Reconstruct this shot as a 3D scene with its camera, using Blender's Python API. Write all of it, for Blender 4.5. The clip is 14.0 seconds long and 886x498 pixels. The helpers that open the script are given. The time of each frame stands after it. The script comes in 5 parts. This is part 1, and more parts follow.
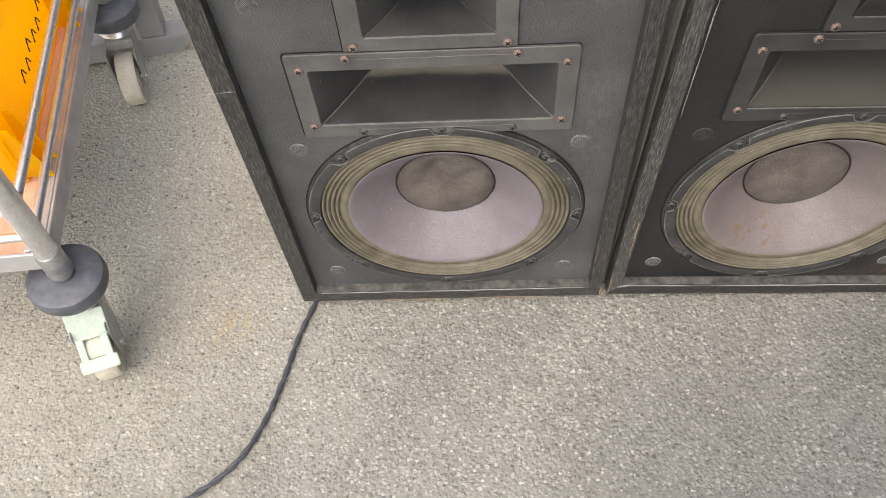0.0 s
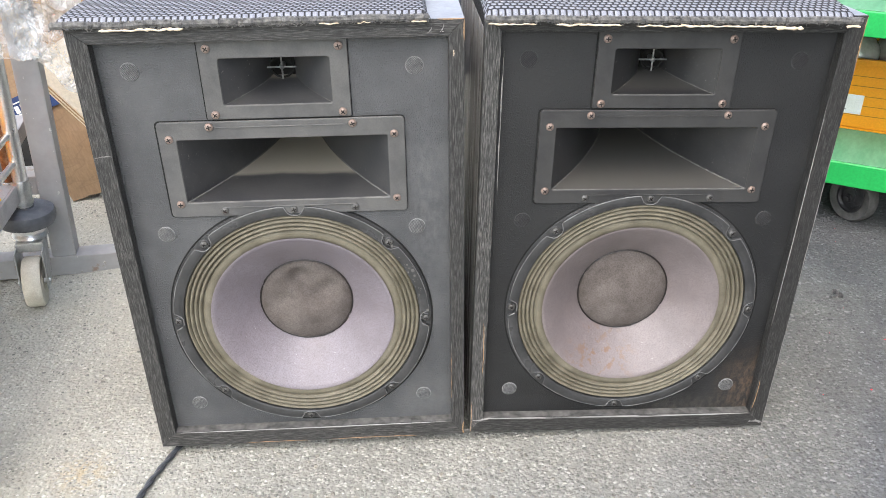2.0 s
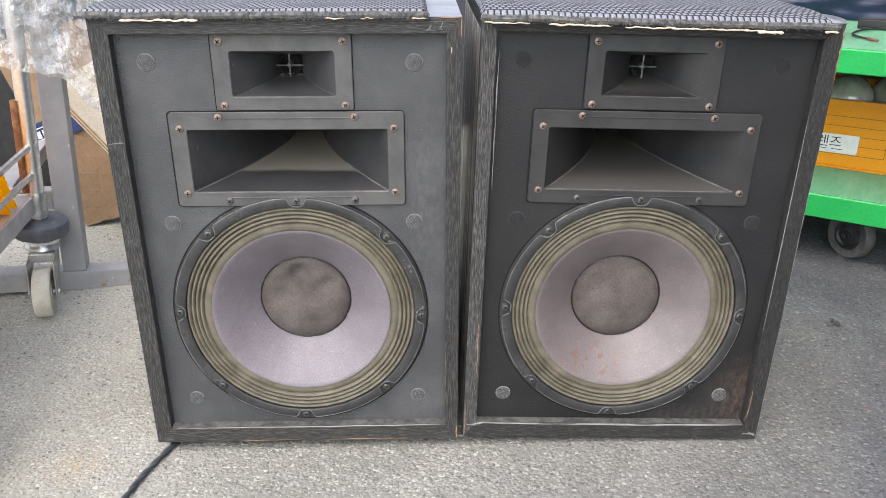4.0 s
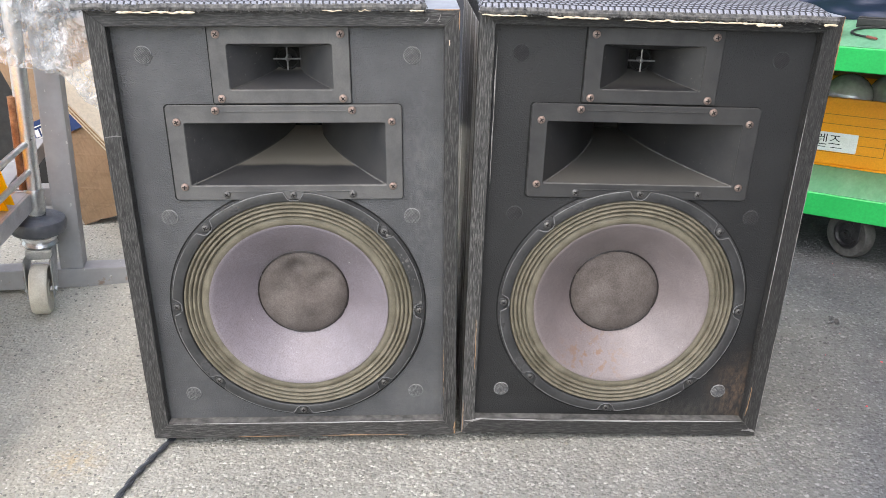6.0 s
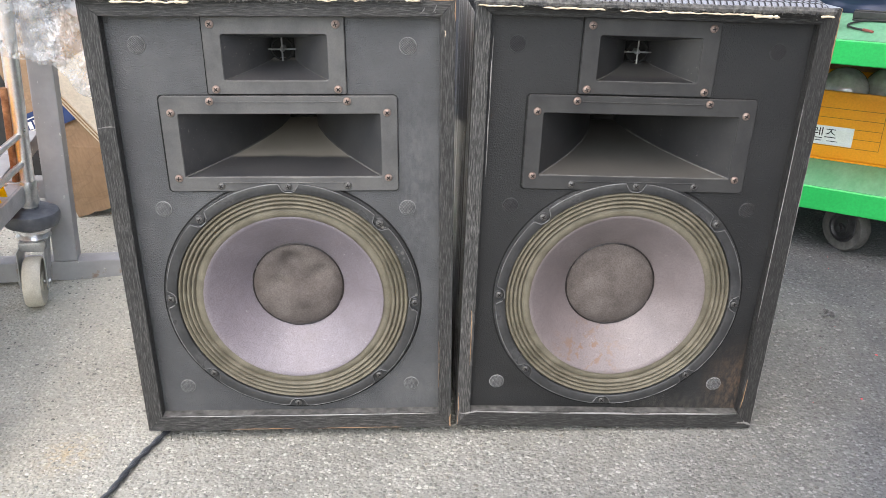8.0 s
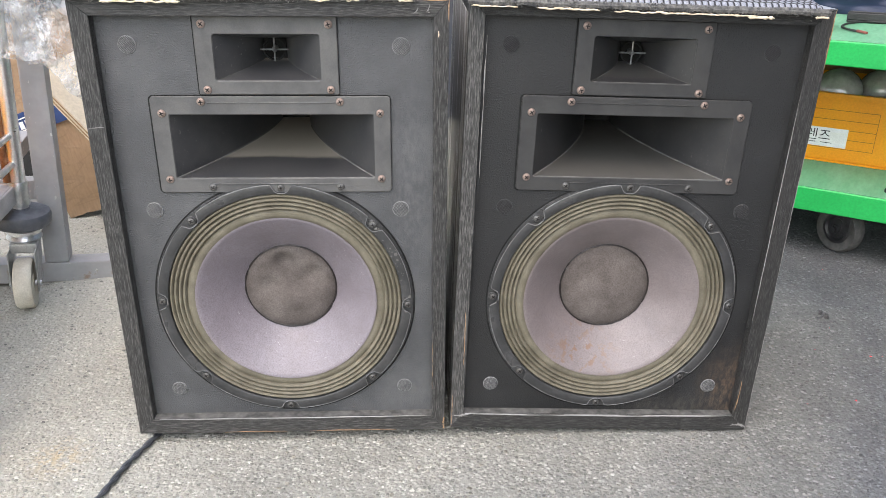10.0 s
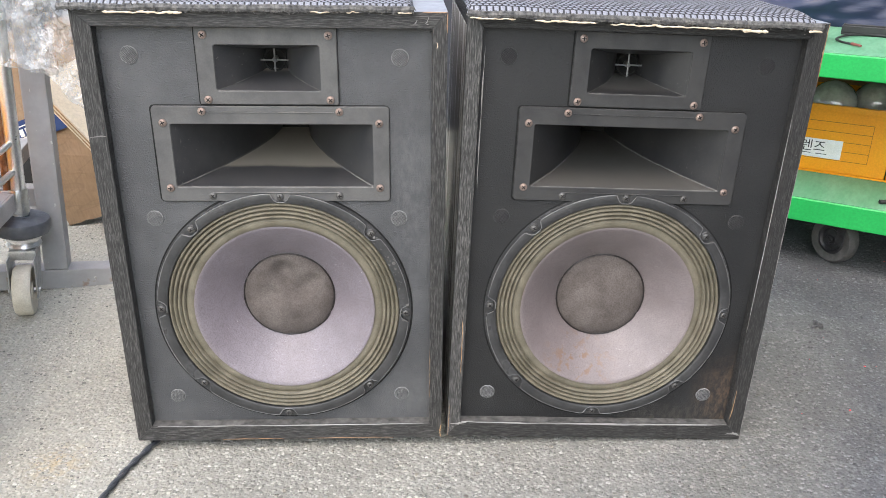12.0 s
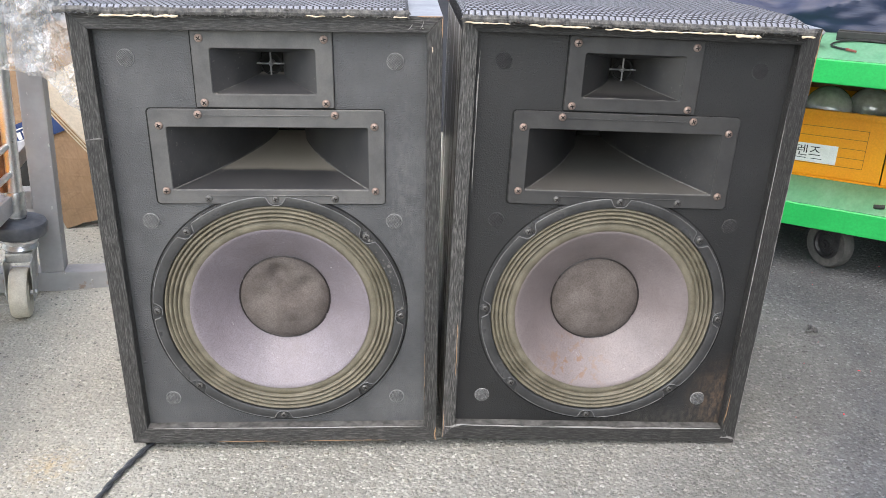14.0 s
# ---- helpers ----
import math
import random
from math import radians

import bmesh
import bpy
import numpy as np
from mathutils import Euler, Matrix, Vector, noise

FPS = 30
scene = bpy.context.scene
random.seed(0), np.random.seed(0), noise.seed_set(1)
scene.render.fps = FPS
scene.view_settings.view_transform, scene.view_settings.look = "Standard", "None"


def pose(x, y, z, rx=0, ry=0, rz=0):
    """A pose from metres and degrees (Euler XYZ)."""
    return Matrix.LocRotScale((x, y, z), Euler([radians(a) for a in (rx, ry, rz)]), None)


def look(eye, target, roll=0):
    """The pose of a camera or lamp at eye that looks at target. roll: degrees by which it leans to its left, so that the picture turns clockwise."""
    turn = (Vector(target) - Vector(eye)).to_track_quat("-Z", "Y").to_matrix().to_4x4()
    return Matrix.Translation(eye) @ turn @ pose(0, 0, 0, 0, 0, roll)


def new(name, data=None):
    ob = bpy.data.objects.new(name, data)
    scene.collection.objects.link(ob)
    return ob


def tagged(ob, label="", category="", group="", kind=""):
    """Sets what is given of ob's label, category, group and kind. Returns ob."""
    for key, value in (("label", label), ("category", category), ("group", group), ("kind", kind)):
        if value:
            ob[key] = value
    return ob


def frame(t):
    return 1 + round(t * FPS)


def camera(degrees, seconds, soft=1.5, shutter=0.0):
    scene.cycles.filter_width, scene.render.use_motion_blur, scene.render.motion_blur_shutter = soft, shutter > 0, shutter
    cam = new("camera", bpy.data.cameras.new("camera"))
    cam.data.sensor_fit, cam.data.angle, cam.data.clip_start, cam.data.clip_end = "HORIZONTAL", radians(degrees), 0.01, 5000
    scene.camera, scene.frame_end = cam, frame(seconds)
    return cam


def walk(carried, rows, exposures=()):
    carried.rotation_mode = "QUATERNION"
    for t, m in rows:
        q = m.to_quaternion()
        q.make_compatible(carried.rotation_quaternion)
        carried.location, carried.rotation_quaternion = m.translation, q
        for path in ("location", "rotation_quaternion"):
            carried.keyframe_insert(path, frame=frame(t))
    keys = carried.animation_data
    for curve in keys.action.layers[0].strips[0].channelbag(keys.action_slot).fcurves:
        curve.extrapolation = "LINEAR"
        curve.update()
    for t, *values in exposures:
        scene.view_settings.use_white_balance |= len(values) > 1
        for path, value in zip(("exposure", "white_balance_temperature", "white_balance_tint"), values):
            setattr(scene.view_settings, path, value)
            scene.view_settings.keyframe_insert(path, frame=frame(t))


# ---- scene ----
cam = camera(58.0, 14.0, soft=0.4)
PATH = [
    (0, (-0.151, -0.491, 0.938), (-0.257, 0.553, -0.764), -6.6),
    (0.5, (-0.1, -0.602, 0.937), (-0.148, 0.575, -0.679), -6.3),
    (1, (-0.096, -0.612, 0.836), (-0.066, 0.801, -0.58), -2.7),
    (1.5, (-0.077, -0.691, 0.733), (-0.02, 0.935, -0.431), -1.5),
    (2, (-0.06, -0.793, 0.73), (0.015, 0.952, -0.245), -1.2),
    (2.5, (-0.044, -0.835, 0.714), (0.029, 0.959, -0.168), -1.2),
    (3, (-0.056, -0.853, 0.681), (0.008, 0.963, -0.156), -0.6),
    (3.2, (-0.052, -0.855, 0.67), (0.002, 0.965, -0.158), -0.4),
    (5.5, (-0.042, -0.86, 0.654), (0.008, 0.971, -0.147), -0.2),
    (6, (-0.043, -0.86, 0.649), (0.009, 0.972, -0.151), -0.2),
    (6.5, (-0.044, -0.86, 0.649), (0.012, 0.969, -0.157), -0.1),
    (7, (-0.045, -0.858, 0.646), (0.013, 0.971, -0.162), -0.1),
    (7.5, (-0.043, -0.855, 0.645), (0.018, 0.971, -0.166), -0.0),
    (8, (-0.043, -0.858, 0.645), (0.02, 0.969, -0.168), -0.0),
    (10.5, (-0.04, -0.852, 0.644), (0.038, 0.974, -0.167), 0.2),
    (11, (-0.039, -0.855, 0.646), (0.04, 0.973, -0.161), 0.2),
    (11.5, (-0.04, -0.859, 0.649), (0.04, 0.974, -0.147), 0.3),
    (12, (-0.042, -0.86, 0.648), (0.041, 0.974, -0.144), 0.5),
    (12.5, (-0.04, -0.858, 0.648), (0.045, 0.978, -0.14), 0.6),
    (13, (-0.038, -0.858, 0.647), (0.048, 0.981, -0.135), 0.7),
    (13.5, (-0.038, -0.862, 0.649), (0.05, 0.977, -0.134), 0.7),
    (14, (-0.038, -0.864, 0.648), (0.049, 0.975, -0.134), 0.7),
]
LEVEL = pose(0, 0, 0.006, 0, 0, 0)
walk(cam, [(t, LEVEL @ look(eye, target, roll)) for t, eye, target, roll in PATH],
     [(0, 1.14, 7000, 12), (0.5, 1.08, 6900, 11), (1.0, 1.0, 6600, 10), (1.5, 1.35, 6450, 10), (2.0, 1.6, 6400, 10), (2.5, 1.55, 6380, 10),
      (3.0, 1.38, 6380, 11), (5.3, 1.42, 6380, 12), (14, 1.46, 6380, 11)])

# ---- world, sun, light ----
world = bpy.data.worlds.new("sky")
scene.world = world
world.use_nodes = True
_nt = world.node_tree
_sky = _nt.nodes.new("ShaderNodeTexSky")
_sky.sky_type = "NISHITA"
_sky.sun_disc = False
_sky.sun_elevation = radians(60)
_sky.sun_rotation = radians(202)
_sky.air_density = 1.6
_sky.dust_density = 3.0
_nt.links.new(_sky.outputs[0], _nt.nodes["Background"].inputs[0])
_nt.nodes["Background"].inputs[1].default_value = 0.15
sun = new("sun", bpy.data.lights.new("sun", "SUN"))
sun.data.energy = 1.5
sun.data.angle = radians(120)
sun.data.color = (1.0, 0.95, 0.88)
sun.matrix_world = look((-1.0, -1.9, 4.2), (0, 0, 0))


# ---- materials ----
def rgba(c):
    return (c[0], c[1], c[2], 1.0)


class Nodes:
    def __init__(self, name, rough=0.6, metal=0.0):
        self.m = bpy.data.materials.new(name)
        self.m.use_nodes = True
        self.t = self.m.node_tree
        self.b = self.t.nodes["Principled BSDF"]
        self.b.inputs["Roughness"].default_value = rough
        self.b.inputs["Metallic"].default_value = metal
        self.co = self.t.nodes.new("ShaderNodeTexCoord").outputs["Object"]

    def link(self, a, b):
        self.t.links.new(a, b)

    def scaled(self, s):
        n = self.t.nodes.new("ShaderNodeMapping")
        n.inputs["Scale"].default_value = s
        self.link(self.co, n.inputs[0])
        return n.outputs[0]

    def noise(self, scale, detail=4, vec=None, rough=0.6):
        n = self.t.nodes.new("ShaderNodeTexNoise")
        n.inputs["Scale"].default_value = scale
        n.inputs["Detail"].default_value = detail
        n.inputs["Roughness"].default_value = rough
        self.link(vec or self.co, n.inputs["Vector"])
        return n.outputs["Fac"]

    def ramp(self, fac, stops):
        n = self.t.nodes.new("ShaderNodeValToRGB")
        e = n.color_ramp.elements
        while len(e) < len(stops):
            e.new(0.5)
        for el, (p, c) in zip(e, stops):
            el.position = p
            el.color = rgba(c) if not isinstance(c, (int, float)) else (c, c, c, 1)
        self.link(fac, n.inputs[0])
        return n.outputs[0]

    def mix(self, fac, a, b, mode="MIX"):
        n = self.t.nodes.new("ShaderNodeMix")
        n.data_type = "RGBA"
        n.blend_type = mode
        for v, s in ((fac, n.inputs[0]), (a, n.inputs[6]), (b, n.inputs[7])):
            if isinstance(v, (int, float)):
                s.default_value = v
            elif isinstance(v, tuple):
                s.default_value = rgba(v)
            else:
                self.link(v, s)
        return n.outputs[2]

    def math(self, op, a, b=0.0):
        n = self.t.nodes.new("ShaderNodeMath")
        n.operation = op
        for v, s in ((a, n.inputs[0]), (b, n.inputs[1])):
            if isinstance(v, (int, float)):
                s.default_value = v
            else:
                self.link(v, s)
        return n.outputs[0]

    def split(self, axis):
        n = self.t.nodes.new("ShaderNodeSeparateXYZ")
        self.link(self.co, n.inputs[0])
        return n.outputs[axis]

    def color(self, c):
        self.link(c, self.b.inputs["Base Color"])
        return self

    def rough(self, r):
        self.link(r, self.b.inputs["Roughness"])
        return self

    def bump(self, h, dist=0.001, strength=1.0):
        n = self.t.nodes.new("ShaderNodeBump")
        n.inputs["Distance"].default_value = dist
        n.inputs["Strength"].default_value = strength
        self.link(h, n.inputs["Height"])
        old = self.b.inputs["Normal"].links
        if old:
            self.link(old[0].from_socket, n.inputs["Normal"])
        self.link(n.outputs[0], self.b.inputs["Normal"])
        return self


def grainy(name, c1, c2, scale, rough=0.6, metal=0.0, fine=400, bump=0.0003, stretch=None, spec=None):
    """A surface with variation at two scales."""
    n = Nodes(name, rough, metal)
    v = n.scaled(stretch) if stretch else None
    a = n.noise(scale, 5, v)
    f = n.noise(fine, 3, v)
    col = n.mix(n.ramp(a, [(0.35, 0.0), (0.68, 1.0)]), c1, c2)
    col = n.mix(n.ramp(f, [(0.35, 0.0), (0.7, 0.35)]), col, tuple(x * 0.55 for x in c1))
    n.color(col)
    n.rough(n.ramp(a, [(0.3, min(1, rough + 0.1)), (0.7, max(0.05, rough - 0.08))]))
    if bump:
        n.bump(f, bump)
    if spec is not None:
        n.b.inputs["Specular IOR Level"].default_value = spec
    return n.m


def asphalt_material():
    n = Nodes("worn_asphalt", 0.85)
    wob = n.noise(60, 3)
    vor = n.t.nodes.new("ShaderNodeTexVoronoi")
    vor.inputs["Scale"].default_value = 210
    vor.inputs["Randomness"].default_value = 1.0
    wander = n.t.nodes.new("ShaderNodeTexNoise")
    wander.inputs["Scale"].default_value = 260
    wander.inputs["Detail"].default_value = 2
    n.link(n.co, wander.inputs["Vector"])
    bent = n.t.nodes.new("ShaderNodeVectorMath")
    bent.operation = "MULTIPLY_ADD"
    n.link(wander.outputs["Color"], bent.inputs[0])
    bent.inputs[1].default_value = (0.0055, 0.0055, 0.0)
    n.link(n.co, bent.inputs[2])
    n.link(bent.outputs[0], vor.inputs["Vector"])
    big = n.t.nodes.new("ShaderNodeTexVoronoi")
    big.inputs["Scale"].default_value = 118
    n.link(bent.outputs[0], big.inputs["Vector"])
    sep = n.t.nodes.new("ShaderNodeSeparateColor")
    n.link(vor.outputs["Color"], sep.inputs[0])
    sep2 = n.t.nodes.new("ShaderNodeSeparateColor")
    n.link(big.outputs["Color"], sep2.inputs[0])
    stone = n.ramp(sep.outputs[0], [(0.0, (0.20, 0.194, 0.185)), (0.3, (0.285, 0.276, 0.258)), (0.7, (0.37, 0.355, 0.33)), (0.92, (0.47, 0.452, 0.42)), (1.0, (0.62, 0.6, 0.56))])
    edge = n.ramp(vor.outputs["Distance"], [(0.2, 1.0), (0.7, 0.0)])
    bind = n.ramp(n.noise(500, 3), [(0.3, (0.22, 0.214, 0.20)), (0.7, (0.35, 0.337, 0.312))])
    col = n.mix(edge, bind, stone)
    bigmask = n.math("MULTIPLY", n.ramp(sep2.outputs[1], [(0.74, 0.0), (0.78, 1.0)]), n.ramp(big.outputs["Distance"], [(0.28, 1.0), (0.42, 0.0)]))
    bigcol = n.ramp(sep2.outputs[0], [(0.0, (0.3, 0.27, 0.23)), (0.5, (0.43, 0.405, 0.365)), (1.0, (0.56, 0.54, 0.50))])
    col = n.mix(bigmask, col, bigcol)
    darkmask = n.math("MULTIPLY", n.ramp(sep2.outputs[2], [(0.76, 0.0), (0.80, 0.6)]), n.ramp(big.outputs["Distance"], [(0.20, 1.0), (0.36, 0.0)]))
    col = n.mix(darkmask, col, (0.13, 0.125, 0.115))
    # pits are flat here; their shade is painted as dark spots
    pit_shade = n.ramp(n.noise(150, 4, None, 0.7), [(0.30, 0.7), (0.41, 0.0)])
    col = n.mix(pit_shade, col, (0.10, 0.096, 0.09))
    # broad stains, shade growing towards the right put into the colour, warm dust on the left
    blot = n.ramp(n.noise(5.5, 4), [(0.36, 0.70), (0.66, 0.98)])
    col = n.mix(1.0, col, blot, "MULTIPLY")
    sx = n.t.nodes.new("ShaderNodeSeparateXYZ")
    n.link(n.co, sx.inputs[0])
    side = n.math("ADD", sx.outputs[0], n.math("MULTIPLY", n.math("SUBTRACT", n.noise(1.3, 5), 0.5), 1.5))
    right_shade = n.ramp(n.math("ADD", n.math("MULTIPLY", side, 0.5), 0.5), [(0.25, 0.0), (0.52, 0.03), (0.82, 1.0)])
    col = n.mix(right_shade, col, n.mix(1.0, col, (0.345, 0.36, 0.425), "MULTIPLY"))
    # warm dust, made paler to make up for missing light on the left
    dust_lift = n.math("MULTIPLY", n.ramp(n.math("ADD", n.math("MULTIPLY", sx.outputs[1], 0.8), n.math("SUBTRACT", 0.0, side)), [(0.15, 0.0), (0.75, 0.55)]), n.ramp(n.noise(120, 4), [(0.3, 0.5), (0.7, 1.0)]))
    col = n.mix(dust_lift, col, (0.50, 0.475, 0.43))
    rust = n.t.nodes.new("ShaderNodeVectorMath")
    rust.operation = "DISTANCE"
    n.link(n.co, rust.inputs[0])
    rust.inputs[1].default_value = (-0.49, -0.02, 0)
    rs = n.math("MULTIPLY", n.ramp(rust.outputs["Value"], [(0.0, 0.36), (0.05, 0.0)]), n.ramp(n.noise(90, 3), [(0.4, 0.0), (0.6, 1.0)]))
    col = n.mix(rs, col, (0.5, 0.33, 0.12))
    # blotchy darker tone around a point at the front left
    near_left = n.t.nodes.new("ShaderNodeVectorMath")
    near_left.operation = "DISTANCE"
    n.link(n.co, near_left.inputs[0])
    near_left.inputs[1].default_value = (-0.66, -0.30, 0)
    gs = n.math("MULTIPLY", n.ramp(near_left.outputs["Value"], [(0.05, 0.9), (0.42, 0.0)]), n.ramp(n.noise(17, 5, None, 0.7), [(0.3, 0.45), (0.62, 1.0)]))
    col = n.mix(gs, col, n.mix(1.0, col, (0.74, 0.71, 0.65), "MULTIPLY"))
    n.color(n.mix(1.0, col, (0.98, 1.0, 0.955), "MULTIPLY"))
    n.bump(n.math("ADD", edge, n.math("MULTIPLY", bigmask, 1.5)), 0.0014, 0.85)
    n.bump(wob, 0.004, 0.4)
    return n.m


def veneer_material(seedx, tone):
    """Black-stained open-grain oak with pale scuffs along the grain."""
    out = []
    for stretch in ((1, 1, 0.09), (0.09, 1, 1), (1, 0.09, 1)):
        n = Nodes("black_oak_veneer", 0.55)
        v = n.scaled(stretch)
        g = n.noise(760 + seedx, 5, v, 0.7)
        wide = n.noise(60, 4, v)
        col = n.ramp(g, [(0.38, (0.005, 0.005, 0.005)), (0.50, tuple(tone * p for p in (0.028, 0.0275, 0.027))), (0.68, tuple(tone * p for p in (0.135, 0.131, 0.125)))])
        col = n.mix(n.ramp(wide, [(0.4, 0.0), (0.75, 0.55)]), col, tuple(tone * p for p in (0.040, 0.039, 0.038)))
        scuff = n.math("MULTIPLY", n.ramp(n.noise(210, 4, v, 0.75), [(0.66, 0.0), (0.72, 1.0)]), n.ramp(n.noise(9, 3), [(0.5, 0.0), (0.62, 0.8)]))
        col = n.mix(scuff, col, (0.16, 0.15, 0.14))
        fine = n.math("MULTIPLY", n.ramp(n.noise(520, 3, v, 0.6), [(0.58, 0.0), (0.61, 1.0)]), n.ramp(n.noise(17, 3), [(0.40, 0.0), (0.58, 0.8)]))
        col = n.mix(fine, col, tuple(tone * p for p in (0.105, 0.10, 0.094)))
        nick = n.math("MULTIPLY", n.ramp(n.noise(260, 3, None, 0.6), [(0.69, 0.0), (0.71, 1.0)]), n.ramp(n.noise(13, 2), [(0.5, 0.0), (0.6, 0.8)]))
        col = n.mix(nick, col, (0.30, 0.285, 0.26))
        n.color(col)
        n.bump(g, 0.0012, 1.0)
        out.append(n.m)
    return out


# dusty scales the whole tone, so it also carries the light on the paint
def baffle_material(worn, dusty=1.0):
    n = Nodes("pebbled_black_paint", 0.5)
    cells = n.t.nodes.new("ShaderNodeTexVoronoi")
    cells.inputs["Scale"].default_value = 540
    bend = n.t.nodes.new("ShaderNodeVectorMath")
    bend.operation = "MULTIPLY_ADD"
    swirl = n.t.nodes.new("ShaderNodeTexNoise")
    swirl.inputs["Scale"].default_value = 420
    n.link(n.co, swirl.inputs["Vector"])
    n.link(swirl.outputs["Color"], bend.inputs[0])
    bend.inputs[1].default_value = (0.0022, 0.0022, 0.0022)
    n.link(n.co, bend.inputs[2])
    n.link(bend.outputs[0], cells.inputs["Vector"])
    size = n.t.nodes.new("ShaderNodeSeparateColor")
    n.link(cells.outputs["Color"], size.inputs[0])
    pebble = n.math("MULTIPLY", n.ramp(cells.outputs["Distance"], [(0.0, 1.0), (0.75, 0.0)]), n.ramp(size.outputs[0], [(0.0, 0.25), (0.9, 1.0)]))
    dust = n.noise(14, 5)
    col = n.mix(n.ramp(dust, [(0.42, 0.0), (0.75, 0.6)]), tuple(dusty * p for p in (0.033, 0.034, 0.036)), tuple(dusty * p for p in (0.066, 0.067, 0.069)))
    marks = n.math("MULTIPLY", n.ramp(n.noise(70, 4, n.scaled((1, 1, 0.3)), 0.7), [(0.68, 0.0), (0.74, 0.7)]), n.ramp(n.noise(6, 2), [(0.5, 0.0), (0.65, 1.0)]))
    col = n.mix(marks, col, (0.12, 0.12, 0.115))
    for centre, stretch, reach, tone, amount in worn:
        v = n.t.nodes.new("ShaderNodeVectorMath")
        v.operation = "DISTANCE"
        n.link(n.scaled(stretch), v.inputs[0])
        v.inputs[1].default_value = tuple(p * q for p, q in zip(centre, stretch))
        spot = n.math("MULTIPLY", n.ramp(v.outputs["Value"], [(reach * 0.2, amount), (reach, 0.0)]), n.ramp(n.noise(160, 5, n.scaled((1, 1, 0.45)), 0.7), [(0.42, 0.0), (0.62, 1.0)]))
        col = n.mix(spot, col, tone)
    n.color(col)
    n.bump(pebble, 0.0009, 0.85 if dusty > 1 else 0.6)
    n.bump(n.noise(150, 3), 0.0006, 0.35)
    n.rough(n.ramp(dust, [(0.3, 0.38), (0.7, 0.55)]))
    return n.m


def cone_material(stained):
    n = Nodes("coated_paper_cone", 0.45)
    radial = n.noise(24, 5)
    fib = n.noise(620, 3, None, 0.7)
    base = n.mix(n.ramp(radial, [(0.35, 0.0), (0.7, 1.0)]), (0.168, 0.147, 0.168), (0.215, 0.193, 0.22))
    if stained:
        base = n.mix(n.ramp(radial, [(0.35, 0.0), (0.7, 1.0)]), (0.162, 0.136, 0.136), (0.215, 0.184, 0.184))
    base = n.mix(n.ramp(fib, [(0.42, 0.0), (0.66, 0.75)]), base, (0.105, 0.085, 0.088))
    fleck = n.math("MULTIPLY", n.ramp(n.noise(480, 2), [(0.67, 0.0), (0.70, 1.0)]), n.ramp(n.noise(20, 3), [(0.45, 0.0), (0.6, 0.5)]))
    base = n.mix(fleck, base, (0.42, 0.40, 0.40))
    speck = n.ramp(n.noise(330, 3, None, 0.6), [(0.685, 0.0), (0.705, 1.0)])
    part_of = n.ramp(n.noise(11, 2), [(0.5, 0.0), (0.6, 1.0)])
    base = n.mix(n.math("MULTIPLY", speck, n.math("MULTIPLY", part_of, 0.25 if stained else 0.8)), base, (0.6, 0.58, 0.57))
    if stained:
        d = n.t.nodes.new("ShaderNodeVectorMath")
        d.operation = "DISTANCE"
        n.link(n.co, d.inputs[0])
        d.inputs[1].default_value = (-0.025, 0.02, 0.103)
        spot = n.math("MULTIPLY", n.ramp(d.outputs["Value"], [(0.015, 1.0), (0.055, 0.0)]), n.ramp(n.noise(95, 4), [(0.52, 0.0), (0.62, 0.8)]))
        base = n.mix(spot, base, (0.16, 0.085, 0.04))
    n.color(base)
    n.bump(fib, 0.0005, 0.8)
    n.b.inputs["Specular IOR Level"].default_value = 0.65
    return n.m


def felt_material():
    n = Nodes("felt_dust_cap", 0.95)
    a, f = n.noise(22, 5), n.noise(520, 4, None, 0.75)
    col = n.mix(n.ramp(a, [(0.38, 0.0), (0.66, 1.0)]), (0.080, 0.067, 0.061), (0.145, 0.126, 0.116))
    n.color(n.mix(n.ramp(f, [(0.36, 0.5), (0.60, 0.0)]), col, (0.03, 0.021, 0.019)))
    n.bump(f, 0.0004, 0.7)
    return n.m


def surround_material():
    n = Nodes("treated_cloth_surround", 0.7)
    a, f = n.noise(40, 4), n.noise(800, 3)
    col = n.mix(n.ramp(a, [(0.35, 0.0), (0.7, 1.0)]), (0.107, 0.095, 0.067), (0.184, 0.164, 0.121))
    n.color(n.mix(n.ramp(f, [(0.35, 0.0), (0.75, 0.5)]), col, (0.05, 0.045, 0.03)))
    n.bump(f, 0.0004)
    return n.m


